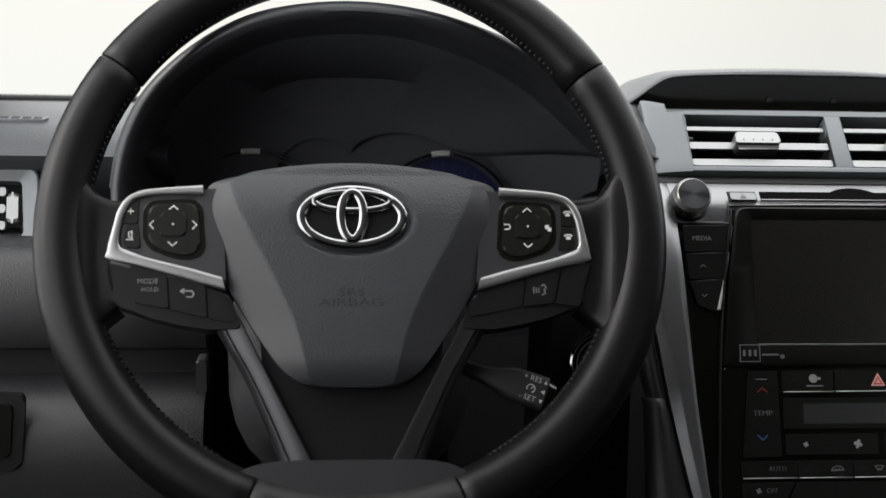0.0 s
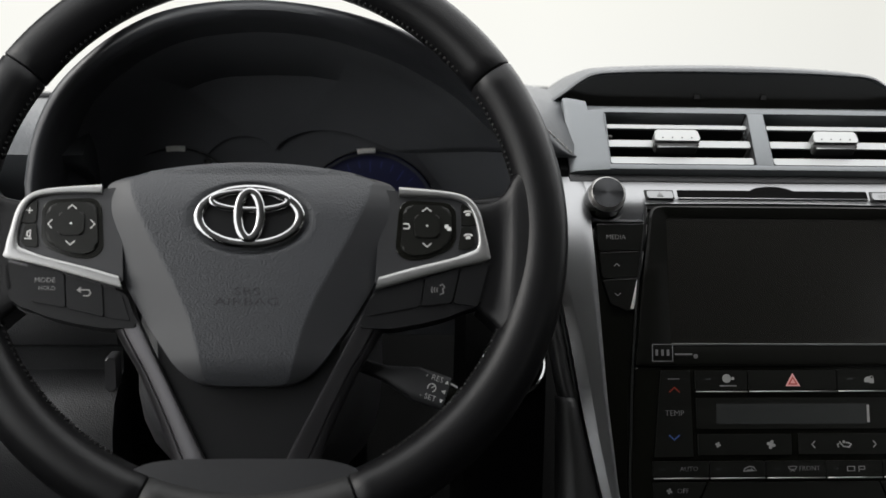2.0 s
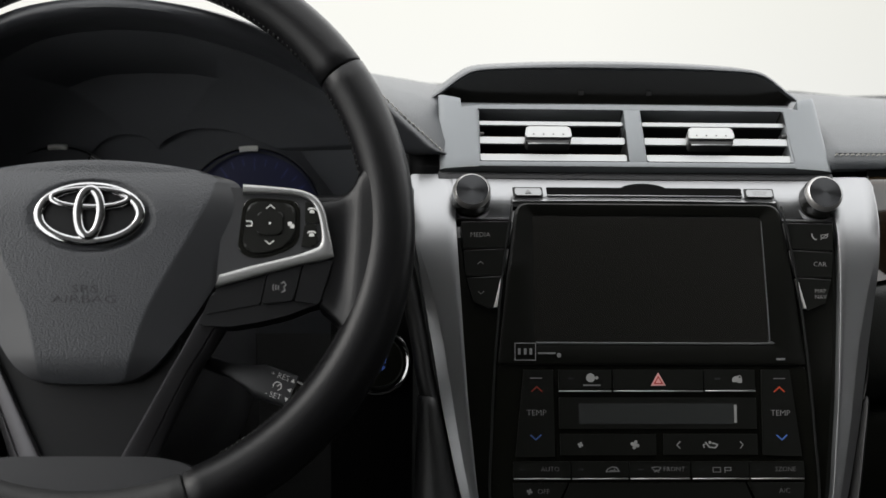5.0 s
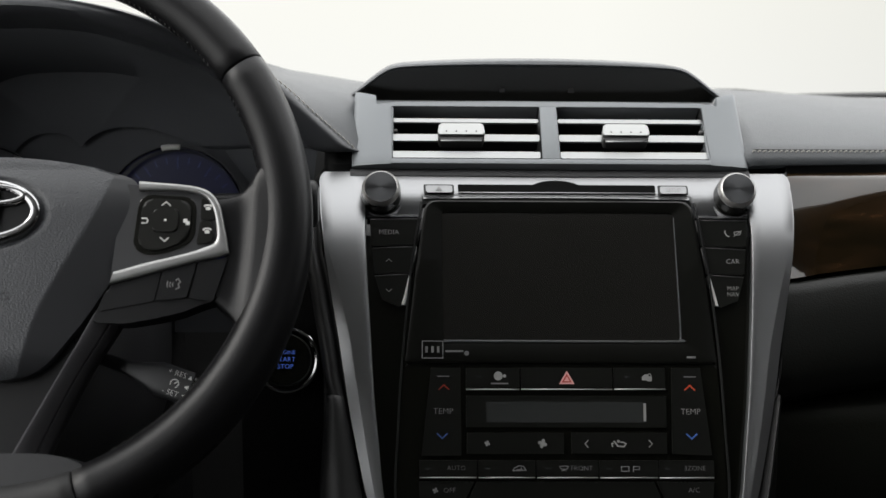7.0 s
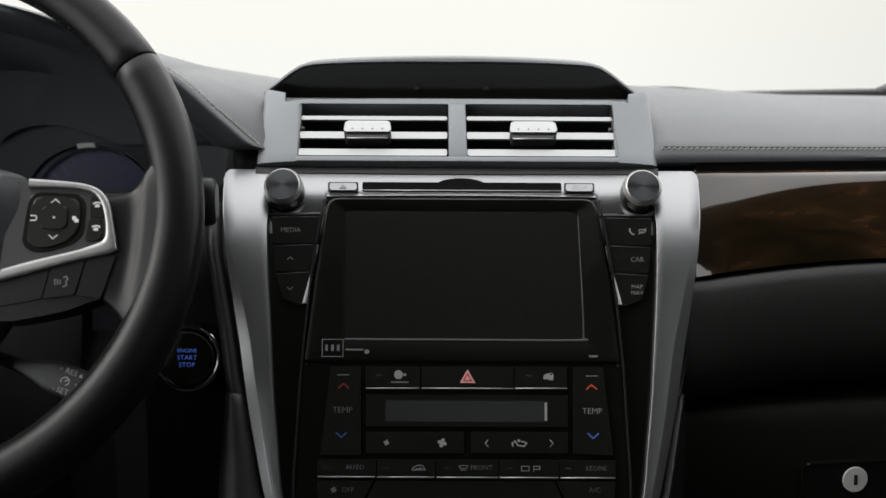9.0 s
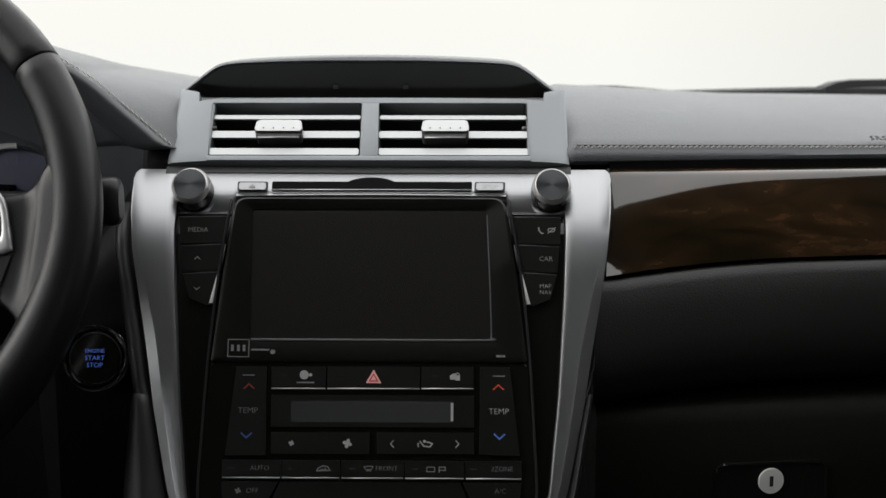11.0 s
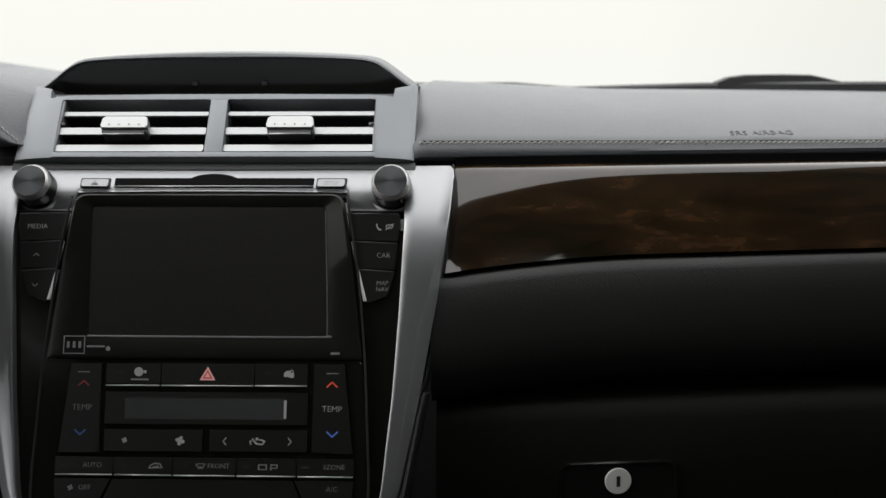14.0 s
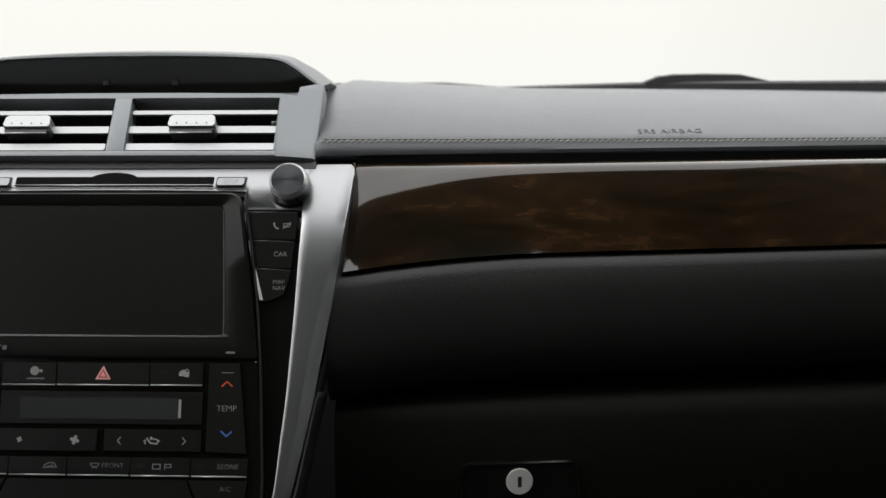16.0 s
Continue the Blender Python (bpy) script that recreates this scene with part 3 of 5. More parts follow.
            stroke(bm, [(kx - 0.0006, kv - 0.001), (kx - 0.0006, kv + 0.0015), (kx + 0.0012, kv + 0.0024), (kx + 0.0012, kv - 0.0018), (kx - 0.0006, kv - 0.001)], 0.0006, -0.0042)
        else:
            stroke(bm, [(kx - 0.0024, kv + 0.0008), (kx - 0.0014, kv + 0.0016), (kx + 0.0014, kv + 0.0016), (kx + 0.0024, kv + 0.0008)], 0.0009, -0.0042)
            prism(rounded([(kx - 0.0016, kv - 0.0014), (kx - 0.0012, kv + 0.0006), (kx + 0.0012, kv + 0.0006), (kx + 0.0016, kv - 0.0014)], 0.0003), -0.0042, -0.0040, bm=bm)
        part("legend", bm, WHITE, key, "white key mark")
    # lower housing with its keys
    low = [f(p) for p in ((-147, -16.5), (-144, -37), (-140.5, -43.5), (-133, -45.3), (-120, -50.6), (-104, -54.5), (-86, -57.6), (-66, -57), (-74, -36))]
    part("lower_housing", ngrid(prism(rounded(low, 0.003), -0.026, -0.0060, 0.0055, 4)), SATIN, wheel, "dark satin lower spoke housing")
    low_keys = [((-133.3, -17.6), (-111.4, -24.2), (-109.4, -45.0), (-129, -41.6)), ((-110.2, -24.8), (-88.4, -31.4), (-86.6, -50.6), (-108.3, -45.4)), ((-87.3, -32), (-77, -35.2), (-71, -53), (-85.5, -51))]
    if s > 0:
        low_keys = [((-128.5, -19), (-108, -23.2), (-104.4, -43.6), (-123, -41.6)), ((-147, -16.8), (-129.6, -18.6), (-124.4, -41.8), (-139, -44)), ((-107, -23.6), (-77, -33), (-71, -50), (-103.2, -43.8))]
    for n, k in enumerate(low_keys):
        kb = part("lower_key", prism(rounded([f(p) for p in k], 0.001), -0.010, -0.0046 if n < 2 else -0.0052, 0.0007), SATIN, wheel, "dark flat spoke key")
        if s < 0 and n == 0:
            writing("MODE", 0.0044, SOFT, kb, at(-0.1222, -0.0286, -0.0045), "legend")
            writing("HOLD", 0.0037, SOFT, kb, at(-0.1208, -0.0335, -0.0045), "legend")
        elif s < 0 and n == 1:
            bm = bmesh.new()
            stroke(bm, mm((-102.5, -34.4), (-95.8, -34.4), (-94.8, -36.2), (-95.8, -38), (-99, -38)), 0.0007, -0.0045)
            stroke(bm, mm((-100.6, -33), (-102.6, -34.4), (-100.6, -35.8)), 0.0007, -0.0045)
            part("legend", bm, PALE, kb, "white return arrow")
        elif s > 0 and n == 0:
            bm = bmesh.new()
            stroke(bm, mm((116, -31), (117.5, -30), (118.8, -32), (117.6, -33.2), (118.2, -35.5), (116.2, -36.5)), 0.0007, -0.0045)
            for d in (0, 2, 4):
                stroke(bm, mm((114.4 - d * 0.8, -32.4 + d * 0.15), (114.0 - d * 0.8, -33.6), (114.4 - d * 0.8, -34.8 - d * 0.15)), 0.0006, -0.0045)
            part("legend", bm, DIM, kb, "voice command mark")

# lower spoke
base = rounded(mm((-56, -55), (56, -55), (54, -80), (38, -120), (36, -137), (-36, -137), (-38, -120), (-54, -80)), 0.003)
part("lower_cover", ngrid(prism(base, -0.03, -0.0125, 0.002)), SATIN, wheel, "matt black cover below the airbag")
for s in (-1, 1):
    f = lambda p: (s * p[0] * MM, p[1] * MM, 0)  # noqa: E731
    o = smooth_line([f(p) for p in ((84, -53), (81, -58.5), (73.6, -71.2), (66.4, -83), (54.6, -108), (42.8, -137))], 5)
    i = smooth_line([f(p) for p in ((70, -47), (66, -53), (55.7, -73.5), (48.5, -87.4), (36.7, -110.4), (23, -137))], 5)
    loops = []
    for p, q in zip(o, i):
        loops.append([(*p.lerp(q, t).xy, (-8.5 + h + 5.0 * (t - 0.5)) * MM) for t, h in ((0, -12), (0, -4.2), (0.05, -2.9), (0.22, -0.7), (0.29, -0.5), (0.315, -1.3), (0.34, -0.3), (0.40, 0), (0.9, 0), (0.97, -0.5), (1, -1.6), (1, -12))])
    part("lower_spoke", loft(loops), SPOKE_ARM, wheel, "satin grey lower spoke arm with a grooved edge", 50)
foot = smooth_line([(u * MM, v * MM, 0) for u, v in ((-72, -158), (-70, -146), (-62, -139.8), (-46, -136), (-20, -135.4), (20, -135.4), (46, -136), (62, -139.8), (70, -146), (72, -158), (30, -176), (-30, -176))], 5, True)
part("spoke_foot", ngrid(prism([(p.x, p.y) for p in foot], -0.026, -0.0030, 0.005, 4)), PANEL, wheel, "satin black foot of the lower spoke", 50)

# ---- centre stack ----
def fall(v):
    """How far the stack's face has leaned back at height v."""
    return 37.0 * max(0.0, v - 0.03) ** 3


XC = -0.004
STACK = pose(XC, 0.7928, 0.9182, 73.4, 0, 0)
trim = thing("centre_trim", STACK, "satin silver trim frame of the centre stack", "dashboard trim")
loops = []
for u in (-130.5, -112, -94, -91, -75, -60, -40, -20, 0, 20, 40, 60, 75, 91, 94, 112, 130.5):
    low = 87.0 if abs(u) > 93 else 100.5 - (u / 91) ** 2
    col = []
    for j in range(13):
        v = low + (118.3 - low) * j / 12
        under = 0.010 * (max(0.0, 108.0 - v) / 21.0) ** 2 if abs(u) > 93 else 0.0035 * (max(0.0, 106.0 - v) / 8.0) ** 2
        col.append((u * MM, v * MM, -under))
    col[0], col[-1] = (col[0][0], col[0][1], -0.0006), (col[-1][0], col[-1][1], -0.0006)
    loops.append(col + [(p[0], p[1], -0.010) for p in col[::-1]])
part("frame", loft(loops), SILVER, trim, "satin silver stack frame", 30)
# side pillars: height, inner edge, crease, outer edge of the flank
PILLAR = [(118.1, 130.5, 156.8, 157.4), (115.5, 130.5, 159.4, 160.0), (111, 130.5, 160.6, 161.2), (91, 130.5, 160.9, 161.5), (84, 131.4, 160.6, 161.3), (76, 131.7, 159.4, 160.3), (66, 131.4, 157.6, 159.6), (46, 130.6, 151.4, 156.4), (22, 129.2, 145.8, 152.4), (4, 128, 141.6, 149), (-22, 126.3, 137.6, 144.8), (-40, 125, 135, 142), (-63, 122.4, 131.2, 137.4), (-99, 119, 124.4, 129.6), (-140, 108, 111.6, 116)]
PILLAR_V = [118.1, 117, 115.5, 113.5, 111] + [108 - 3 * i for i in range(44)] + [-24 - 8 * i for i in range(1, 15)] + [-140]


def pillar_at(v, column):
    """An edge of the pillar at height v, eased between the rows."""
    rows = PILLAR[::-1]
    reach = 0 if v > 108 or v < -128 else 8
    heights = [v + reach * (i - 4) / 4 for i in range(9)]
    return float(np.mean(np.interp(heights, [p[0] for p in rows], [p[column] for p in rows])))


for s in (-1, 1):
    loops = []
    for v in PILLAR_V:
        ui, uc, uf = (pillar_at(v, c) for c in (1, 2, 3))
        k = min(1.0, max(0.0, (76 - v) / 56.0))
        k = k * k * (3 - 2 * k)
        ring = [(ui, -10), (ui, -0.3), (ui + 0.3, 0)]
        for t in (0.25, 0.5, 0.75):
            ring.append((ui + (uc - ui) * t, -k * (uc - ui) * 0.05 * t ** 2))
        d = -k * (uc - ui) * 0.05
        ring += [(uc - 0.9 * k - 0.1, d), (uc - 0.1, d - 0.02 * k), (uc + 0.6 * k, d - 0.30 * k)]
        for t in (0.4, 0.7, 1.0):
            ring.append((uc + (uf - uc) * t + 0.5 * k, d - 0.26 * k - k * (uf - uc) * 0.42 * t))
        ring.append((uf + 0.3 * k, d - 14))
        loops.append([(s * u * MM, v * MM, w * MM) for u, w in ring])
    part("pillar", loft(loops), SILVER, trim, "satin silver side pillar with a creased flank", 50)
lip = smooth_line([(u * MM, v * MM, 0.0002) for u, v in ((-126, 116.0), (-80, 115.8), (0, 115.4), (80, 115.8), (126, 116.0))], 6)
part("groove", tube(lip, 0.0007, 6), MATT, trim, "dark groove under the top edge")

# the head unit
unit = thing("head_unit", STACK, "black multimedia head unit with a large dark screen", "car stereo")
body = [(132, 92), (93, 92), (90, 97), (-90, 97), (-93, 92), (-132, 92), (-130, 34), (-125.5, -33), (-119, -100), (-108, -140), (108, -140), (119, -100), (125.5, -33), (130, 34)]
part("body", ngrid(prism(mm(*body), -0.03, -0.0075)), GLOSS, unit, "gloss black body")
bez_o = [(-91, 99), (91, 99), (98, 50), (105, -11.5), (-105, -11.5), (-98, 50)]
bez_i = [(-80, 91.5), (79, 91.5), (80.5, 48), (81.5, 3.4), (-79.5, 3.4), (-80, 48)]


def frame_between(outer, hole, w_out, w_in, depth, bm=None):
    """A frame whose face leans from the outer to the inner outline."""
    loops = [[(*p, w_out - depth) for p in outer], [(*p, w_out) for p in outer], [(*(Vector(p).lerp(Vector(q), 0.12)), w_out + 0.0008) for p, q in zip(outer, hole)],
             [(*q, w_in) for q in hole], [(*q, w_in - depth) for q in hole]]
    return loft([[lp[i] for lp in loops] for i in list(range(len(outer))) + [0]], False, bm=bm)


ro, ri = rounded(mm(*bez_o), [0.008, 0.008, 0.0, 0.002, 0.002, 0.0]), rounded(mm(*bez_i), [0.003, 0.003, 0.0, 0.003, 0.003, 0.0])
fb = frame_between(ro, ri, -0.003, -0.0062, 0.008)
bmesh.ops.recalc_face_normals(fb, faces=fb.faces)
part("bezel", fb, BEZEL, unit, "black screen surround")
screen = part("screen", prism(rounded(mm((-80, 91.8), (79.5, 91.8), (82, 3.2), (-80, 3.2)), 0.003), -0.012, -0.0070), SCREEN, unit, "dark grey blank screen")
edge_line = smooth_line([(u * MM, v * MM, -0.0058) for u, v in ((-79, 3.2), (0, 3.1), (78, 3.2), (81.0, 5), (81.5, 10), (80.6, 45), (79.2, 88))], 5)
part("screen_edge", tube(edge_line, [0.0008] * 12 + [0.0006 - 0.0003 * i / 18 for i in range(len(edge_line) - 12)], 6), SILVER, unit, "bright lower edge of the screen")

# side keys of the head unit
MENU_KEYS = [((-129, 85.8), (-94.2, 86.2), (-97.0, 68.4), (-128, 67.6)), ((-127.6, 65.9), (-97.6, 67.2), (-100.6, 49.4), (-126, 48.6)), ((-125.6, 46.9), (-101.0, 48.4), (-105.0, 27.2), (-110, 26.4), (-121, 31))]
LEG = [("MEDIA", "up", "down"), ("phone", "CAR", "MAP\nNAV")]
for s in (-1, 1):
    for n, k in enumerate(MENU_KEYS):
        pts = [(-s * u * MM, v * MM) for u, v in k]
        key = part("menu_key", prism(rounded(pts, 0.0008), -0.022, -0.0042, 0.0008), BUTTON, unit, "black menu key")
        inner_edge = [Vector((pts[1][0] + s * -0.0004, pts[1][1], -0.0042)), Vector((pts[2][0] + s * -0.0004, pts[2][1], -0.0042))]
        if n == 2:
            d = -s * 0.0026
            strip = [(pts[1][0], pts[1][1] - 0.0006), (pts[1][0] - d * 0.5, pts[1][1] - 0.0006), (pts[2][0] - d, pts[2][1]), (pts[2][0], pts[2][1])]
            part("chrome_edge", prism(strip, -0.009, -0.0037, 0.0005), STEEL, key, "polished inner edge of the key")
        else:
            part("chrome_edge", tube(inner_edge, 0.0006, 6), GREY, key, "thin bright edge of the key")
        top_edge = [Vector((pts[0][0], pts[0][1], -0.0043)), Vector((pts[1][0], pts[1][1], -0.0043))]
        part("top_edge", tube(top_edge, 0.0004, 6), GREY, key, "thin satin upper edge of the key")
        gx, gv = sum(p[0] for p in pts[:4]) / 4, sum(p[1] for p in pts[:2] + pts[2:4]) / 4
        gx = -0.1160 if s < 0 else 0.1190 - 0.0006 * n
        word = LEG[0 if s < 0 else 1][n]
        if word in ("up", "down", "phone"):
            bm = bmesh.new()
            if word == "phone":
                stroke(bm, [(gx - 0.0050, gv + 0.0020), (gx - 0.0052, gv + 0.0008), (gx - 0.0042, gv - 0.0010), (gx - 0.0030, gv - 0.0019), (gx - 0.0022, gv - 0.0018)], 0.0008, -0.0041)
                stroke(bm, [(gx + 0.0012, gv + 0.0012), (gx + 0.0044, gv + 0.0016), (gx + 0.0058, gv + 0.0006), (gx + 0.0046, gv - 0.0008), (gx + 0.0022, gv - 0.0008), (gx + 0.0012, gv - 0.0002), (gx + 0.0012, gv + 0.0012)], 0.0005, -0.0041)
                stroke(bm, [(gx + 0.0008, gv - 0.0018), (gx + 0.0062, gv + 0.0022)], 0.0005, -0.0040)
            else:
                arrow(bm, gx, gv, 0.0019, 0 if word == "up" else 180, -0.0041, 0.00045)
            part("legend", bm, PALE, key, "pale key mark")
        else:
            writing(word, 0.0047 if "\n" not in word else 0.0041, PALE, key, at(gx, gv, -0.0041), "legend")


# knobs
def knob(x):
    kn = thing("control_knob", STACK @ pose(x * MM * 1.0115 + 0.0007, 0.1045, -0.0152, -11, 0, 0), "round black knob with a chrome collar", "knob", "radio knobs")
    ring_bm = loft([[(r * math.cos(2 * math.pi * j / 40), r * math.sin(2 * math.pi * j / 40), w) for j in range(40)] for r, w in ((0.0164, -0.006), (0.0162, -0.0012), (0.0156, -0.0006), (0.0146, -0.0012), (0.0138, -0.004))], True, False)
    part("collar", ring_bm, SILVER, kn, "silver ring in the trim", 50).matrix_basis = pose(0, 0.0002, -0.0006, -9, 0, 0)
    prof = [(0.0138, -0.010), (0.0136, 0.0068), (0.0130, 0.0088), (0.0130, 0.0104), (0.0131, 0.0122), (0.0130, 0.0134), (0.0118, 0.0156), (0.0110, 0.0163)]
    part("skirt", loft([[(r * math.cos(2 * math.pi * j / 40), r * math.sin(2 * math.pi * j / 40), w) for j in range(40)] for r, w in prof[:5]]), GLOSS, kn, "black knurled skirt")
    part("ring", loft([[(r * math.cos(2 * math.pi * j / 40), r * math.sin(2 * math.pi * j / 40), w) for j in range(40)] for r, w in prof[4:]], True, False), STRIP, kn, "bright chamfered metal ring")
    part("cap", prism(disc_pts(0, 0, 0.0110, 40), 0.012, 0.0164, 0.0003), CAP, kn, "turned dark metal cap")


def turned_metal():
    """Dark metal turned on a lathe: its sheen fans out from the centre."""
    m = material("turned_metal", (0.085, 0.0866, 0.09), 0.2, metal=1.0)
    n, l = m.node_tree.nodes, m.node_tree.links
    b = n["Principled BSDF"]
    tan = n.new("ShaderNodeTangent")
    tan.direction_type, tan.axis = "RADIAL", "Z"
    l.new(tan.outputs["Tangent"], b.inputs["Tangent"])
    b.inputs["Anisotropic"].default_value = 0.9
    b.inputs["Anisotropic Rotation"].default_value = 0.25
    return m


CAP = turned_metal()
knob(-120.6)
knob(121.2)

# disc slot and its two keys
player = thing("disc_slot", STACK, "narrow black disc slot in the silver trim", "disc player")
part("slot", prism(rounded(mm((-67, 103.9), (-67, 109.4), (68, 109.4), (68, 103.9)), 0.0012), -0.004, 0.0004), VOID, player, "black slot")
bm = prism([(0.018 * math.cos(a), 0.1062 + 0.0062 * max(math.sin(a), -0.35)) for a in [2 * math.pi * i / 32 for i in range(32)]], -0.004, 0.0006)
part("finger_notch", bm, VOID, player, "rounded finger notch")
part("slot_edge", tube([(-0.067, 0.1037, 0.0008), (0.068, 0.1037, 0.0008)], 0.0005, 6), SILVER, player, "bright lower edge of the slot")
for s in (-1, 1):
    part("key_gap", prism(rounded([(s * 0.0903, 0.1024), (s * 0.0903, 0.1093), (s * 0.0697, 0.1093), (s * 0.0697, 0.1024)], 0.0012), -0.004, 0.0004), MATT, player, "dark gap round the key")
    ky = part("slot_key", prism(rounded([(s * 0.0890, 0.1034), (s * 0.0890, 0.1083), (s * 0.0708, 0.1083), (s * 0.0708, 0.1034)], 0.0009), -0.002, 0.0022, 0.0007), KEY_SILVER, player, "small silver grey key")
    if s > 0:
        writing("SETUP", 0.0036, KEY_MARK, ky, at(0.080, 0.1057, 0.0022), "legend")
    else:
        bm = prism(mm((-82, 105.2), (-78, 105.2), (-80, 107.6)), 0.0022, 0.0024)
        stroke(bm, mm((-82, 104.6), (-78, 104.6)), 0.0005, 0.0022)
        part("legend", bm, KEY_MARK, ky, "eject mark")

# badge and small print under the screen
badge = thing("audio_badge", STACK, "small framed maker's badge in grey under the screen", "badge")
bm = bmesh.new()
stroke(bm, mm((-93.5, 2.9), (-79.6, 2.9), (-79.6, -8.5), (-93.5, -8.5), (-93.5, 2.9)), 0.0006, -0.0022)
part("badge_frame", bm, DIM, badge, "thin grey frame")
for u in (-90.6, -86.6, -82.8):
    part("badge_bar", prism(mm((u - 0.9, -4.8), (u + 0.9, -4.8), (u + 0.9, -0.6), (u - 0.9, -0.6)), -0.0022, -0.0020), DIM, badge, "grey bar")
bm = prism(mm((-78, -4.4), (-66, -4.4), (-66, -3.2), (-78, -3.2)), -0.0022, -0.0020)
prism(disc_pts(-0.0637, -0.0052, 0.0016, 12), -0.0022, -0.0020, bm=bm)
part("badge_line", bm, DIM, badge, "grey line of small print")
part("print_bar", prism(mm((84.5, -8.2), (90.5, -8.2), (90.5, -6.8), (84.5, -6.8)), -0.0022, -0.0020), DIM, badge, "short grey bar of small print")

# the climate panel
clim = thing("climate_panel", STACK, "black climate control panel with keys and a narrow display", "climate control")
part("base", ngrid(prism(rounded(mm((-105, -12.3), (105, -12.3), (108.5, -60), (109.5, -101), (104, -140), (-104, -140), (-109.5, -101), (-108.5, -60)), 0.002), -0.012, -0.0045, 0.0012)), GLOSS, clim, "gloss black panel")
fr = [Vector((u * MM, v * MM, -0.0035)) for u, v in ((93.5, 98), (101.2, 50), (107, -11), (109.5, -60), (110.8, -100), (106, -140))]
for s in (-1, 1):
    part("edge_strip", tube([Vector((s * p.x, p.y, p.z)) for p in smooth_line(fr, 5)], 0.0008, 6), PLASTIC, clim, "thin satin edge strip")


def flat_key(name, pts, mat=None, strip=None, label="black flat key", w=-0.0028):
    k = part(name, prism(rounded(mm(*pts), 0.0007), -0.009, w, 0.0006), mat or BUTTON, clim, label)
    if strip:
        a, b, v = strip
        part("bright_strip", tube([(a * MM, v * MM, w + 0.0002), (b * MM, v * MM, w + 0.0002)], 0.0005, 6), STRIP, k, "thin silver strip under the key")
    return k


k1 = flat_key("switch_key", ((-64.2, -14.9), (-28.2, -14.9), (-28.2, -28), (-64.2, -28)), strip=(-64, -28.4, -29.3))
k2 = flat_key("hazard_key", ((-27.2, -14.7), (34.1, -14.7), (34.1, -28), (-27.2, -28)), strip=(-27, 34, -29.2), label="hazard light key with a red triangle")
k3 = flat_key("switch_key", ((35, -14.5), (69.6, -14.5), (69.6, -28), (35, -28)), strip=(35.2, 69.6, -29))
mark(k1, PALE, "pale round mark", lambda bm: prism(disc_pts(-0.0425, -0.0203, 0.0030, 20), -0.0028, -0.0026, bm=bm), lambda bm: prism(disc_pts(-0.0383, -0.0203, 0.0011, 12), -0.0028, -0.0026, bm=bm))
part("legend", prism(mm((-47.5, -25.8), (-35.8, -25.8), (-35.8, -24.8), (-47.5, -24.8)), -0.0028, -0.0026), DIM, k1, "grey bar of small print")
tri = lambda r, c: [(0.0035 + r * math.cos(radians(a)) * MM, (c + r * math.sin(radians(a))) * MM) for a in (90, 210, 330)]  # noqa: E731
part("triangle", prism(rounded(tri(6.0, -22.6), 0.0006), -0.0028, -0.0026), PINK, k2, "pale red warning triangle")
part("triangle_inner", prism(rounded(tri(3.9, -22.6), 0.0004), -0.0026, -0.00245), RED, k2, "red inner triangle")
part("triangle_core", prism(rounded(tri(2.2, -22.6), 0.0004), -0.00245, -0.0023), PINK, k2, "pale core of the triangle")
bm = prism(rounded(mm((54, -23), (54, -20.5), (56, -19), (58.5, -19), (58.5, -23)), 0.0006), -0.0028, -0.0026)
prism(rounded(mm((57.5, -23.6), (57.5, -20.2), (60.6, -20.2), (60.6, -23.6)), 0.0005), -0.0028, -0.0025, bm=bm)
stroke(bm, [(0.0590 + 0.0012 * math.cos(a), -0.0202 + 0.0016 * math.sin(a)) for a in [math.pi * i / 6 for i in range(7)]], 0.0005, -0.0027)
part("legend", bm, PALE, k3, "white door lock mark")
for k, u in ((k1, -55.5), (k3, 44)):
    part("lamp_window", prism(rounded(mm((u - 2, -21.4), (u - 2, -20), (u + 2, -20), (u + 2, -21.4)), 0.0004), -0.0028, -0.0026), LCD, k, "dark indicator window")
disp = part("display", prism(rounded(mm((-64, -33.4), (70, -33.4), (70, -54.4), (-64, -54.4)), 0.001), -0.009, -0.0030, 0.0006), BUTTON, clim, "dark display pane")
part("display_window", prism(mm((-50.7, -37.4), (55.8, -37.4), (55.8, -51.2), (-50.7, -51.2)), -0.0030, -0.0027), LCD, disp, "grey unlit display window")
part("display_bar", prism(mm((54.6, -38.3), (56.3, -38.3), (56.3, -50.2), (54.6, -50.2)), -0.0027, -0.0025), PALE, disp, "pale upright bar of the display")
f1 = flat_key("fan_key", ((-63.5, -57.9), (1.2, -57.9), (1.2, -71.9), (-63.5, -71.9)))
f2 = flat_key("mode_key", ((6.2, -57.7), (70, -57.7), (70, -71.6), (6.2, -71.6)))


def fan_mark(bm, u, v, r, w=-0.0028):
    pts = []
    for i in range(48):
        a = 2 * math.pi * i / 48
        k = 0.34 + 0.66 * abs(math.cos(2 * a + 0.6)) ** 0.7
        pts.append((u + r * k * math.cos(a), v + r * k * math.sin(a)))
    prism(pts, w, w + 0.0002, bm=bm)


mark(f1, PALE, "pale fan mark", lambda bm: fan_mark(bm, -0.050, -0.065, 0.0019), lambda bm: fan_mark(bm, -0.0132, -0.065, 0.0031))
mark(f2, PALE, "pale arrow", lambda bm: arrow(bm, 0.0162, -0.0651, 0.0023, 90, -0.0028), lambda bm: arrow(bm, 0.0590, -0.0650, 0.0023, -90, -0.0028))
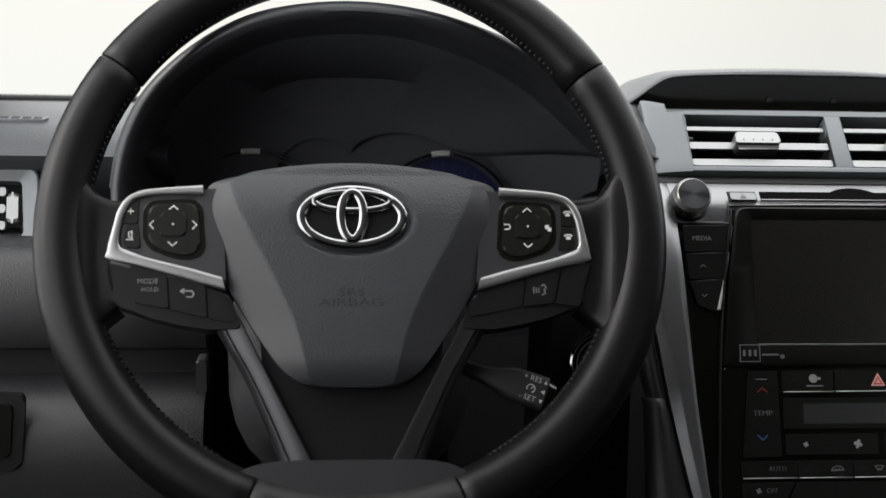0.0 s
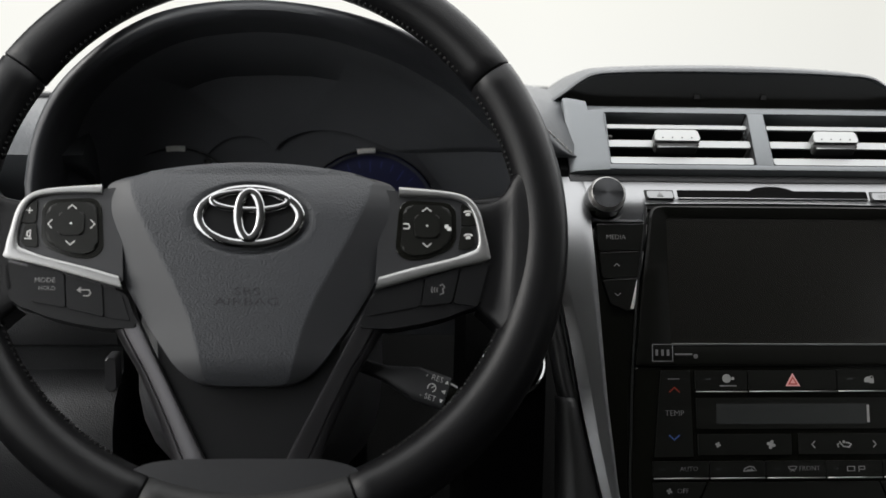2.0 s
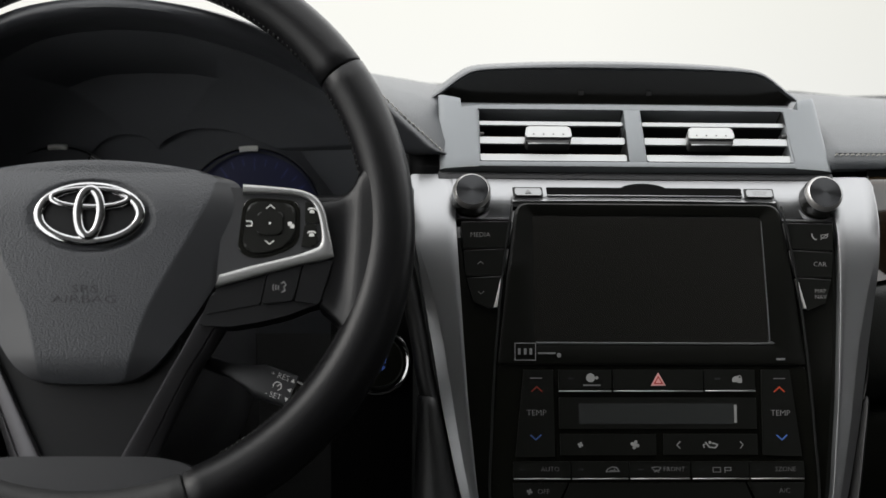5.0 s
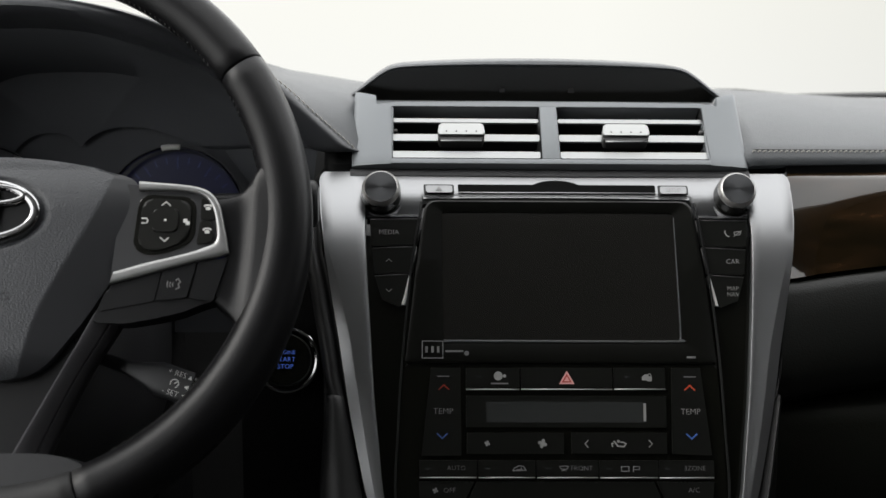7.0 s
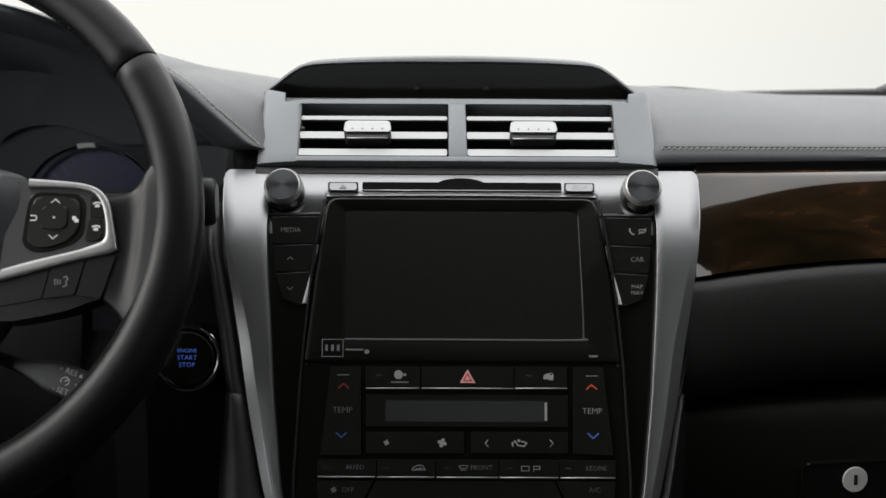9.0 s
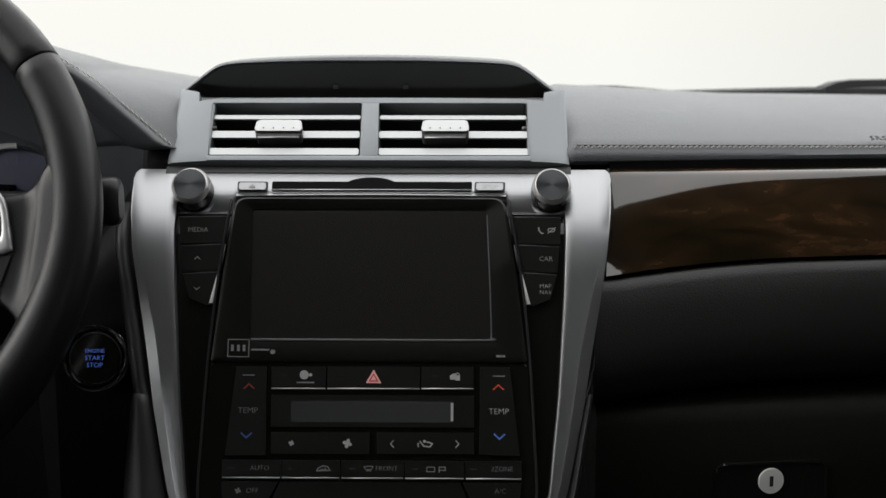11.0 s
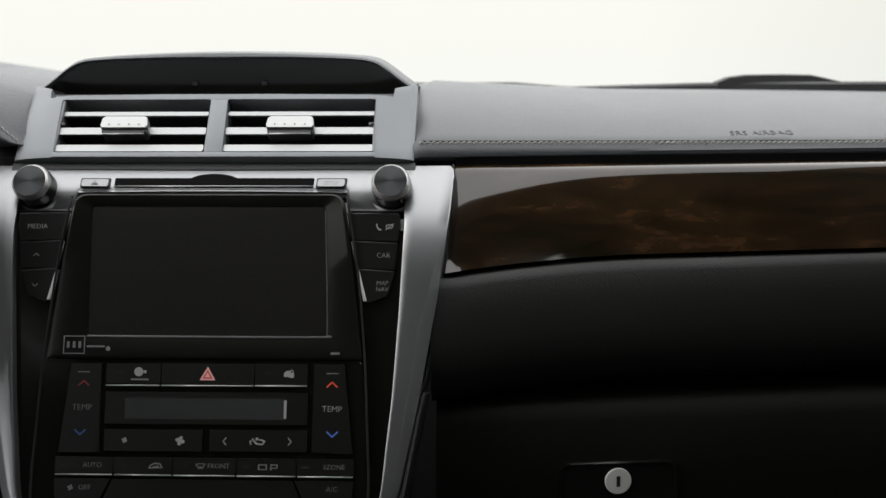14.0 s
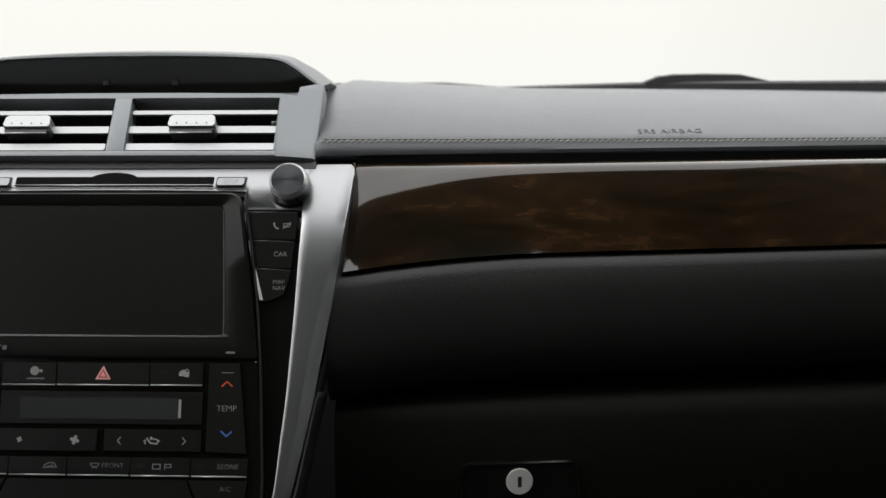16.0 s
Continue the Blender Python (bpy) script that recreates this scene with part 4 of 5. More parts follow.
mark(f2, PALE, "pale air flow mark", lambda bm: stroke(bm, mm((34.5, -63.3), (37, -66.5), (41, -67), (42.5, -65), (40.5, -64), (39, -64)), 0.0009, -0.0028), lambda bm: stroke(bm, mm((33.6, -67), (33.0, -65), (34, -64.6)), 0.0008, -0.0028), lambda bm: prism(disc_pts(0.0375, -0.0634, 0.0010, 10), -0.0028, -0.0026, bm=bm))
for s, pts in ((-1, ((-87.7, -14.9), (-67.8, -14.9), (-67, -73), (-93.7, -73.2))), (1, ((74, -14.6), (93.5, -14.6), (100, -72.6), (73.4, -71.8)))):
    tk = flat_key("temperature_key", pts, label="tall black temperature rocker")
    u = -79.3 if s < 0 else 86.2
    bm = bmesh.new()
    arrow(bm, (u + 0.4 - (0.6 if s > 0 else 0)) * MM, -0.0279, 0.0034, 0, -0.0028, 0.0009)
    # Left legends are painted dimmer, as that side catches less light.
    part("legend_warmer", bm, WARM if s > 0 else WARM_DIM, tk, "red upward arrow")
    bm = bmesh.new()
    arrow(bm, (u - 0.6 + (1.0 if s > 0 else 0)) * MM, -0.0601, 0.0034, 180, -0.0028, 0.0009)
    part("legend_cooler", bm, COOL if s > 0 else COOL_DIM, tk, "blue downward arrow")
    writing("TEMP", 0.0056, PALE if s > 0 else DIM, tk, at(u * MM, -0.0439, -0.0027), "legend")
    part("lamp_window", prism(mm((u - 4, -20.9), (u + 4, -20.9), (u + 4, -20.3), (u - 4, -20.3)), -0.0028, -0.0026), DIM, tk, "thin grey line")
EDGES = [-95.5, -56.4, -17.5, 24.3, 64, 101.4]
WORDS = ["AUTO", "", "FRONT", "", "3ZONE"]
for n in range(5):
    a, b = EDGES[n] + 0.3, EDGES[n + 1] - 0.3
    k = flat_key("lower_key", ((a, -76), (b, -76), (b, -86.4), (a, -86.4)), strip=(a + 0.4, b - 0.4, -87.4))
    c = (a + b) / 2
    if WORDS[n]:
        writing(WORDS[n], 0.0045, DIM, k, at((c + (5.5 if n != 2 else 9.4)) * MM, -0.0812, -0.0027), "legend")
    bm = bmesh.new()
    if n == 1:
        stroke(bm, mm((c + 4, -82.8), (c + 5, -81), (c + 8, -79.6), (c + 11, -80), (c + 12.6, -82.4), (c + 4, -82.8)), 0.0007, -0.0028)
        stroke(bm, mm((c + 6.5, -82), (c + 10, -82), (c + 9.4, -80.8)), 0.0006, -0.0028)
    elif n == 2:
        stroke(bm, mm((c - 5.5, -80), (c - 2, -79.6), (c + 0.5, -80), (c - 0.6, -81.8), (c - 4.2, -81.8), (c - 5.5, -80)), 0.0005, -0.0028)
        stroke(bm, mm((c - 4, -83), (c - 2.5, -82.2), (c - 1, -83)), 0.0005, -0.0028)
    elif n == 3:
        stroke(bm, mm((c - 5, -80), (c, -80), (c, -83), (c - 5, -83), (c - 5, -80)), 0.0006, -0.0028)
        stroke(bm, mm((c + 3, -83.4), (c + 3, -80), (c + 7, -80), (c + 7, -82), (c + 3.4, -82)), 0.0006, -0.0028)
    part("lamp_window", prism(mm((c - 15, -82), (c - 11, -82), (c - 11, -80.8), (c - 15, -80.8)), -0.0028, -0.0026), LCD, k, "dark indicator window")
    if len(bm.verts):
        part("legend", bm, DIM, k, "grey mark")
    else:
        bm.free()
ko = flat_key("corner_key", ((-95.5, -90), (-58.5, -90), (-69, -110), (-94, -110)))
bm = bmesh.new()
fan_mark(bm, -0.0844, -0.0958, 0.0020)
part("legend", bm, DIM, ko, "grey fan mark")
writing("OFF", 0.0047, DIM, ko, at(-0.0750, -0.0958, -0.0027), "legend")
ka = flat_key("corner_key", ((62.5, -90), (101, -90), (99, -110), (72, -110)))
writing("A/C", 0.0047, DIM, ka, at(0.0872, -0.0954, -0.0027), "legend")
flat_key("ledge", ((-57, -90), (61, -90), (70, -112), (-67, -112)), label="plain lower ledge", w=-0.0036)

# the stack leans back towards its top


def fall_unit(v):
    return 15.1 * max(0.0, v - 0.0863) ** 2


def lean_back(ob, fall):
    if ob.data:
        bm = bmesh.new()
        bm.from_mesh(ob.data)
        if not ob.name.startswith("pillar") and max(v.co.y for v in bm.verts) > 0.09 and max(v.co.y for v in bm.verts) - min(v.co.y for v in bm.verts) > 0.02:
            for cut in (0.03, 0.045, 0.06, 0.075, 0.0863, 0.0885, 0.091, 0.0935, 0.096, 0.0985, 0.101, 0.1035, 0.106, 0.109, 0.112, 0.115):
                bmesh.ops.bisect_plane(bm, geom=bm.verts[:] + bm.edges[:] + bm.faces[:], plane_co=(0, cut, 0), plane_no=(0, 1, 0))
        for v in bm.verts:
            d = fall(v.co.y)
            v.co.x = v.co.x * (1 + d / 0.83) + 0.001 - 0.01 * max(0.0, v.co.y - 0.02)
            v.co.y += 0.205 * d
            v.co.z -= d
        bm.to_mesh(ob.data)
        bm.free()
        ob.data.update()


for top in (trim, unit, player, badge, clim):
    for ob in top.children_recursive:
        lean_back(ob, fall if top in (trim, player) or ob.name.startswith("body") else fall_unit)

# ---- centre air vents ----
VENT = pose(-0.0068, 0.8663, 1.0581, 50.8, 0, 0)
vent = thing("centre_vent", VENT, "pair of centre air vents in a satin silver surround", "air vent")


def wing_w(u, v):
    k = 3.5 + 6.5 * max(0.0, (v + 29) / 79)
    return 0.5 - k * (max(0.0, u - 105) / 35) ** 1.7


for s in (-1, 1):
    bm = bmesh.new()
    loops = []
    for u in (111.0, 111.6, 113, 116, 120, 123.4, 124.2, 126, 129, 132, 135, 137.5, 139, 139.8):
        top = 24.8 if u < 124 else 33.0 + 8.0 * (u - 124) / 15.8
        col = []
        for j in range(17):
            v = -29 + (24.8 + 29) * j / 12 if j < 12 else 20.3 + (top - 20.3) * (j - 11) / 5
            r = 1.2 * max(0.0, (u - 137) / 2.8) ** 2 + 0.8 * max(0.0, (111.6 - u) / 0.6) ** 2
            col.append(Vector((s * u, v, wing_w(u, v) - r - (0.8 if j in (0, 16) else 0.0))) * MM)
        loops.append(col + [p - Vector((0, 0, 0.016)) for p in col[::-1]])
    loft(loops, bm=bm)
    part("side_wing", bm, VENT_SILVER, vent, "satin silver side of the surround", 40)
bars = [[(-112, 20.4), (112, 20.4), (112, 24.8), (40, 25.4), (-40, 25.4), (-112, 24.8)], [(-112.5, -24.4), (113, -24.4), (113, -29), (-112.5, -29)]]
for b in bars:
    part("crossbar", prism(mm(*b), -0.014, 0.0004, 0.0010), VENT_SILVER, vent, "satin silver bar of the surround")
part("centre_post", prism(mm((-6.3, 21), (6.3, 21), (7.4, -25), (-6.0, -25)), -0.014, 0.0006, 0.0012), VENT_SILVER, vent, "satin silver post between the vents")
OPEN = [[(-113, 20.6), (-6.2, 20.6), (-6.2, -24.6), (-111.5, -24.6)], [(6.2, 20.6), (110.4, 20.6), (113, -24.6), (7.2, -24.6)]]
for n, o in enumerate(OPEN):
    fo = rounded(mm(*[(u, v) for u, v in o]), 0.002)
    loops = [[(*p, w) for p in fo] for w in (0.0006, -0.045)]
    duct = loft(loops, True, False)
    bmesh.ops.reverse_faces(duct, faces=duct.faces)
    duct.faces.new([v for v in duct.verts][len(fo):])
    part("duct", duct, MATT, vent, "black inside of the duct")
    x0, x1 = (-113, -6.8) if n == 0 else (6.8, 112.5)
    for v, th, w in ((10.6, 1.7, -3), (-5.2, 2.9, -2), (-20.4, 2.9, -1.5)):
        sl = prism(rounded(mm((x0, v - th), (x0, v + th), (x1, v + th), (x1, v - th)), 0.0008), (w - 2.2) * MM, w * MM, 0.0009)
        slat = part("slat", sl, SLAT, vent, "satin grey vent slat")
        part("slat_blade", prism(mm((x0 + 1, v - 0.8), (x0 + 1, v + 0.8), (x1 - 1, v + 0.8), (x1 - 1, v - 0.8)), (w - 24) * MM, (w - 2) * MM), PLASTIC, slat, "black blade behind the slat")
    tx = -62.8 if n == 0 else 53.6
    tab_pts = rounded(mm((tx - 15.5, 0.8), (tx + 15.5, 0.8), (tx + 16.8, -8.6), (tx - 16.8, -8.6)), 0.0016)
    tab = part("slider", prism(tab_pts, -0.004, 0.0070, 0.0016, 3), TAB, vent, "pale silver slider tab")
    part("slider_foot", prism(rounded(mm((tx - 16.6, -8), (tx + 16.6, -8), (tx + 15.2, -12.6), (tx - 15.2, -12.6)), 0.003), -0.004, 0.0048, 0.0016, 3), GREY, tab, "dark rounded lower lip of the tab")
    part("slider_edge", tube([((tx - 14.5) * MM, -0.0124, 0.0042), ((tx + 14.5) * MM, -0.0124, 0.0042)], 0.0007, 8), SILVER, tab, "bright lower edge of the tab")
    for d in (-10.5, -3.5, 3.5, 10.5):
        part("grip_dot", prism(disc_pts((tx + d) * MM, -0.0062, 0.0006, 8), 0.0070, 0.0072), GREY, tab, "small grip dot")
    part("end_wheel", tube([((x0 + (1 if n == 0 else -6)) * MM, -0.0002, -0.002), ((x0 + 5) * MM if n == 0 else (x1 - 1) * MM, -0.0002, -0.002)] if n == 0 else [((x1 - 5) * MM, -0.0002, -0.002), ((x1 - 1) * MM, -0.0002, -0.002)], 0.0018, 8), GREY, vent, "small toothed pivot")
part("lower_shelf", prism(mm((-141, -29.4), (141, -29.4), (141, -36), (-141, -36)), -0.02, -0.006, 0.001), DASH_DARK, vent, "dark strip under the vents")

# ---- hooded display above the vents ----
hood = thing("hooded_display", pose(-0.0112, 0, 0), "dark unlit display strip under a black hood", "display")
ARCH = [(-140, 1082.5), (-131, 1089), (-119, 1098), (-109, 1103), (-92, 1105.2), (-50, 1107.2), (0, 1108), (50, 1107.2), (92, 1105.2), (109, 1103), (119, 1098), (131, 1089), (140, 1082.5)]
arch = smooth_line([(x * MM, 0, z * MM) for x, z in ARCH], 4)
loops = []
for p in arch:
    k = abs(p.x) / 0.14
    y0 = 0.913 + 0.006 * k
    d = -0.0055 + 0.003 * k
    loops.append([(p.x * 0.985, 1.02, p.z + d), (p.x * 0.985, y0 + 0.004, p.z + d), (p.x * 0.992, y0, p.z + d * 0.6), (p.x, y0 + 0.0015, p.z - 0.001), (p.x, y0 + 0.006, p.z), (p.x, 0.96, p.z + 0.0015), (p.x, 1.03, p.z - 0.004)])
part("hood", loft(loops), DASH, hood, "black grained hood", 50)
glass = [(p.x * 0.975, 0.934, p.z - 0.0015) for p in arch]
bm = bmesh.new()
v0 = [bm.verts.new((p[0], 0.924, p[2])) for p in glass]
v1 = [bm.verts.new((p[0], 0.934, 1.0765)) for p in glass]
for i in range(len(v0) - 1):
    bm.faces.new((v0[i], v1[i], v1[i + 1], v0[i + 1]))
r = bmesh.ops.extrude_face_region(bm, geom=bm.faces[:])
bmesh.ops.translate(bm, verts=[v for v in r["geom"] if isinstance(v, bmesh.types.BMVert)], vec=(0, 0.008, 0))
bmesh.ops.recalc_face_normals(bm, faces=bm.faces)
part("window", bm, SCREEN, hood, "dark display window")
loops = []
for x in (-131, -127, -123, -119, -115, -111, -105, -60, 0, 60, 105, 111, 115, 119, 123, 127, 131):
    o = (wing_w(abs(x), 24.8) - 0.5) * MM
    loops.append([(x * MM, 0.8815 - o * 0.775, 1.0735 + o * 0.632), (x * MM, 0.8830 - o * 0.775, 1.0762 + o * 0.632), (x * MM, 0.922, 1.0772), (x * MM, 0.922, 1.060), (x * MM, 0.895, 1.060)])
part("sill", loft(loops), VENT_SILVER, hood, "silver sill below the window")
for x in (-0.0254, 0.0270):
    part("sensor", prism(rounded(mm((x * 1000 - 2, 1083.6), (x * 1000 - 2, 1087), (x * 1000 + 2, 1087), (x * 1000 + 2, 1083.6)), 0.0006), 0, 0.001), GREY, hood, "small grey mark in the window").matrix_basis = Matrix(((1, 0, 0, 0), (0, 0, -1, 0.9300), (0, 1, 0, 0), (0, 0, 0, 1)))

# ---- dashboard ----
def smooth_loops(loops, n=4):
    cols = [smooth_line(c, n) for c in zip(*loops)]
    return [list(r) for r in zip(*cols)]


dash = thing("dashboard", pose(0, 0, 0), "dark grey stitched vinyl dashboard", "dashboard")


def y_front(x):
    """How far the front edge of the passenger side lies from the driver's seat."""
    return 0.857 + 0.19 * (x - 0.136)


def top_z(x):
    return 1.0875 - 0.055 * (x - 0.116) if x < 0.28 else 1.0785 - 0.012 * (x - 0.28)


def seam_z(x):
    return 1.0445 - 0.0105 * (x - 0.136) + 0.004 * max(0.0, x - 0.4)


def pad_profile(x):
    ys, zt = y_front(x), top_z(x)
    z1 = seam_z(x)
    under = [(x, ys + 0.02, 1.0305), (x, ys - 0.0005, 1.0328), (x, ys - 0.0038, 1.0350), (x, ys - 0.0040, 1.0376), (x, ys - 0.0025, z1 - 0.0034)]
    sweep = [(x, ys + 0.19 * i / 16, z1 + (zt - z1) * (1 - (1 - i / 16) ** 2.3)) for i in range(17)]
    return under + sweep + [(x, 1.30, zt - 0.012), (x, 1.30, 0.98), (x, ys + 0.05, 0.98)]


xs = [0.124, 0.128, 0.1375, 0.145] + [0.155 + 0.025 * i for i in range(25)]
loops = [pad_profile(x) for x in xs]
loops[0] = [(p[0], p[1] + 0.006, p[2] - 0.004) for p in loops[0]]
loops[1] = [(p[0], p[1] + 0.005, p[2] - 0.003) for p in loops[1]]
part("passenger_pad", loft(loops), DASH, dash, "dark grey grained vinyl passenger side top pad", 40)


def stitch_row(name, line, step, parent, length=0.62, lift=0.0004):
    """Single thread stitches, each a little slanted bar, along a line on the vinyl."""
    bm, acc, P = bmesh.new(), 0.0, [Vector(p) for p in line]
    for a, b in zip(P, P[1:]):
        d = b - a
        n = d.length
        while acc < n:
            c = a + d * (acc / n)
            h = d.normalized() * step * length * 0.5
            tilt = Vector((0, 0.00035, 0.0004))
            tube([c - h - tilt + Vector((0, -lift, lift * 0.3)), c + Vector((0, -lift * 1.7, lift * 1.8)), c + h + tilt + Vector((0, -lift, lift * 0.3))], 0.0005, 5, bm=bm)
            acc += step
        acc -= n
    return tagged(part(name, bm, THREAD, parent, "tan thread top stitching"), kind="stuff")


stitch_row("stitching", [(x, y_front(x), seam_z(x) + 0.0002) for x in (0.138, 0.25, 0.40, 0.55, 0.72)], 0.0042, dash)
seam = tube([(x, y_front(x) + 0.0018, seam_z(x) + 0.0013) for x in (0.138, 0.3, 0.5, 0.72)], 0.0004, 5)
part("seam", seam, MATT, dash, "dark seam beside the stitching")
writing("SRS AIRBAG", 0.0080, EMBOSS, dash, pose(0.3815, 0.9105, 1.0484, 29, 0, 11), "embossed_lettering", 0.0003, 1.15)

# wood strip and the padded panel below
def y_wood(x, z):
    return 0.8418 + 0.4781 * (z - 1.0099) + 0.17 * (x - 0.16)


def wood_low(x):
    t = min(1, max(0, (x - 0.1557) / 0.15))
    return 0.958 + 0.0098 * (1 - (1 - t) ** 2) + 0.0008 * max(0, (x - 0.3) / 0.2)


def wood_left(z):
    return 0.1557 + (z - 0.958) * 0.07 + 0.0012 * math.sin((z - 0.958) / 0.072 * math.pi)


panel = thing("wood_panel", pose(0, 0, 0), "dark burl wood trim panel with a high gloss lacquer", "trim panel")
loops = []
for i in range(33):
    s = i / 32
    ring = []
    for j in range(33):
        t = j / 32
        xx = 0.1557 + 0.58 * s ** 1.3
        zl, zh = wood_low(xx), 1.0288
        z = zl + (zh - zl) * t
        x = wood_left(z) + (0.75 - wood_left(z)) * s ** 1.5
        zl = wood_low(x)
        z = zl + (zh - zl) * t
        start = 0.92 - 0.64 * math.exp(-(x - 0.156) / 0.04)
        q = max(0.0, t - start) / (1 - start)
        roll = min(0.0090, 0.036 * (1 - start)) * (q * q if q < 0.55 else 0.3025 + 1.1 * (q - 0.55))
        y = y_wood(x, zl) + 0.355 * (z - zl) + roll - 0.0012 * (1 - (2 * t - 1) ** 2)
        corner = 0.5 * max(0.0, zl + 0.0125 * (1 - (x - wood_left(z)) / 0.019) - z)
        turn = 0.005 * max(0.0, 1 - (x - wood_left(z)) / 0.022) ** 2
        ring.append((x, y - 0.001 + turn + (0.004 if j in (0, 32) else 0) - corner, z))
    back = [(p[0], p[1] + 0.02, p[2]) for p in ring[::-1]]
    loops.append(ring + back)
part("veneer", loft(loops), WOOD, panel, "lacquered dark burl veneer", 50)
trim_line = [(wood_left(1.03 - 0.072 * i / 12) - 0.0006, y_wood(0.158, 1.03 - 0.072 * i / 12) + 0.002, 1.03 - 0.072 * i / 12) for i in range(13)]
# Black strip stands in for the pad's shadow over the wood.
loops = [[(x, y_wood(x, 1.027) + 0.009, 1.0282), (x, y_wood(x, 1.027) + 0.009, 1.0345), (x, y_wood(x, 1.027) + 0.04, 1.0345), (x, y_wood(x, 1.027) + 0.04, 1.0282)] for x in (0.162, 0.25, 0.4, 0.55, 0.735)]
part("upper_bead", loft(loops), VOID, panel, "black strip for the shadow gap above the veneer")
part("end_bead", tube(trim_line, 0.0009, 6), MATT, panel, "dark end bead")

loops = []
for x in [0.147 + 0.02 * i for i in range(31)]:
    zb = wood_low(max(x, 0.156)) - 0.001
    yb = y_wood(x, zb)
    loops.append([(x, yb + 0.03, zb), (x, yb + 0.002, zb), (x, yb - 0.0025, zb - 0.0015), (x, yb - 0.0065, zb - 0.008), (x, yb - 0.0118, zb - 0.022), (x, yb - 0.0165, zb - 0.042), (x, yb - 0.0185, zb - 0.059), (x, yb - 0.016, zb - 0.072), (x, yb - 0.004, zb - 0.083), (x, yb + 0.02, zb - 0.089), (x, yb + 0.06, zb - 0.092)])
part("knee_pad", loft(loops), KNEE, dash, "black padded leather panel below the wood", 60)

# glovebox
glove = thing("glovebox", pose(0, 0, 0), "black closed glovebox with a round key lock", "glovebox")


def y_glove(x):
    return 0.8235 + 0.15 * (x - 0.2734)


loops = []
for x in [0.150, 0.153] + [0.16 + 0.04 * i for i in range(15)]:
    y = y_glove(x)
    loops.append([(x, y + 0.06, 0.874), (x, y + 0.014, 0.873), (x, y + 0.004, 0.868), (x, y, 0.858), (x, y, 0.817), (x, y + 0.004, 0.76), (x, y + 0.02, 0.66), (x, y + 0.08, 0.62)])
part("lid", loft(loops), GLOVE, glove, "black grained glovebox lid", 50)
LOCK = Matrix.Translation((0.2734, y_glove(0.2734) - 0.0005, 0.817)) @ pose(0, 0, 0, 90, 0, 8.5)
pts = rounded(mm((-39, 11.5), (39.5, 11.5), (42, -40), (-41, -40)), 0.006, 6)
ring = tube([(u, v, 0.0003) for u, v in pts], 0.0016, 8, True)
plate = part("handle_plate", prism(pts, -0.004, 0.0006, 0.0006), BUTTON, glove, "raised black handle plate")
plate.matrix_basis = LOCK
part("plate_edge", ring, GLOSS, plate, "gloss edge of the handle plate")
cyl = prism(disc_pts(0, -0.0012, 0.0092, 32), 0.0, 0.0022, 0.0006)
lock_ob = part("lock_cylinder", cyl, STEEL, glove, "pale metal lock cylinder")
lock_ob.matrix_basis = LOCK
part("keyhole", prism(rounded(mm((-1.3, -5), (1.3, -5), (1.3, 2.4), (-1.3, 2.4)), 0.0004), 0.0022, 0.0025), MATT, lock_ob, "dark key slot")

# padded sides of the console below the pillars
for s in (-1, 1):
    cs = thing("console_side", STACK, "black padded side of the centre console", "console", "console sides")
    o = [(141, -36, -3), (136, -63, 0), (129, -100, 3), (118, -140, 6)]
    loops = []
    for u, v, w in o:
        wd = 0.016 + 0.00022 * (-36 - v) if s < 0 else 0.006
        ring = []
        for j in range(12):
            a = 2 * math.pi * j / 12
            ring.append((s * ((u + (1 if s < 0 else 3)) * MM + wd * (0.5 + 0.5 * math.cos(a))), v * MM, w * MM - 0.012 + 0.014 * math.sin(a)))
        loops.append(ring)
    loops.insert(0, [(p[0] * 1.0, p[1] + 0.004, p[2] - 0.006) for p in loops[0]])
    part("bolster", loft(smooth_loops(loops)), BOLSTER, cs, "black padded bolster", 60)
    loops = []
    strip = ((163, 100, -26), (162.6, 84, -14), (161.2, 66, -8), (157.2, 46, -5), (153, 22, -4.5), (149.6, 4, -4), (145.4, -22, -3.5), (142.2, -34.5, -3.2))
    for u, v, w in strip if s < 0 else ((154, 24, -18), (151.5, 10, -11), (148.4, -4, -7), (145.4, -22, -4.5), (142.2, -34.5, -3.4)):
        wd = 0.013 if s < 0 else 0.0045
        ring = []
        for j in range(12):
            a = 2 * math.pi * j / 12
            ring.append((s * ((u + 0.4) * MM + wd * (0.5 + 0.5 * math.cos(a))), v * MM, w * MM - 0.010 + 0.0105 * math.sin(a)))
        loops.append(ring)
    part("upper_bolster", loft(smooth_loops(loops)), BOLSTER, cs, "black padded strip beside the silver pillar", 60)

# ---- driver's side: hood, cluster, panels ----
CEN = Vector((-0.363, 0.84, 1.035))
CREST = [(-0.1475, 0.850, 1.046), (-0.172, 0.847, 1.068), (-0.200, 0.842, 1.093), (-0.232, 0.830, 1.113), (-0.268, 0.815, 1.129), (-0.315, 0.803, 1.142), (-0.366, 0.798, 1.1465), (-0.415, 0.801, 1.140), (-0.45, 0.808, 1.126), (-0.481, 0.816, 1.104), (-0.503, 0.824, 1.080), (-0.518, 0.834, 1.050), (-0.525, 0.84, 1.02)]


def swell(x):
    """How far the rolled edge grows: full over the driver's left, none beside the vents."""
    k = min(1.0, max(0.0, (-0.36 - x) / 0.09))
    return 0.0015 * k * k * (3 - 2 * k)


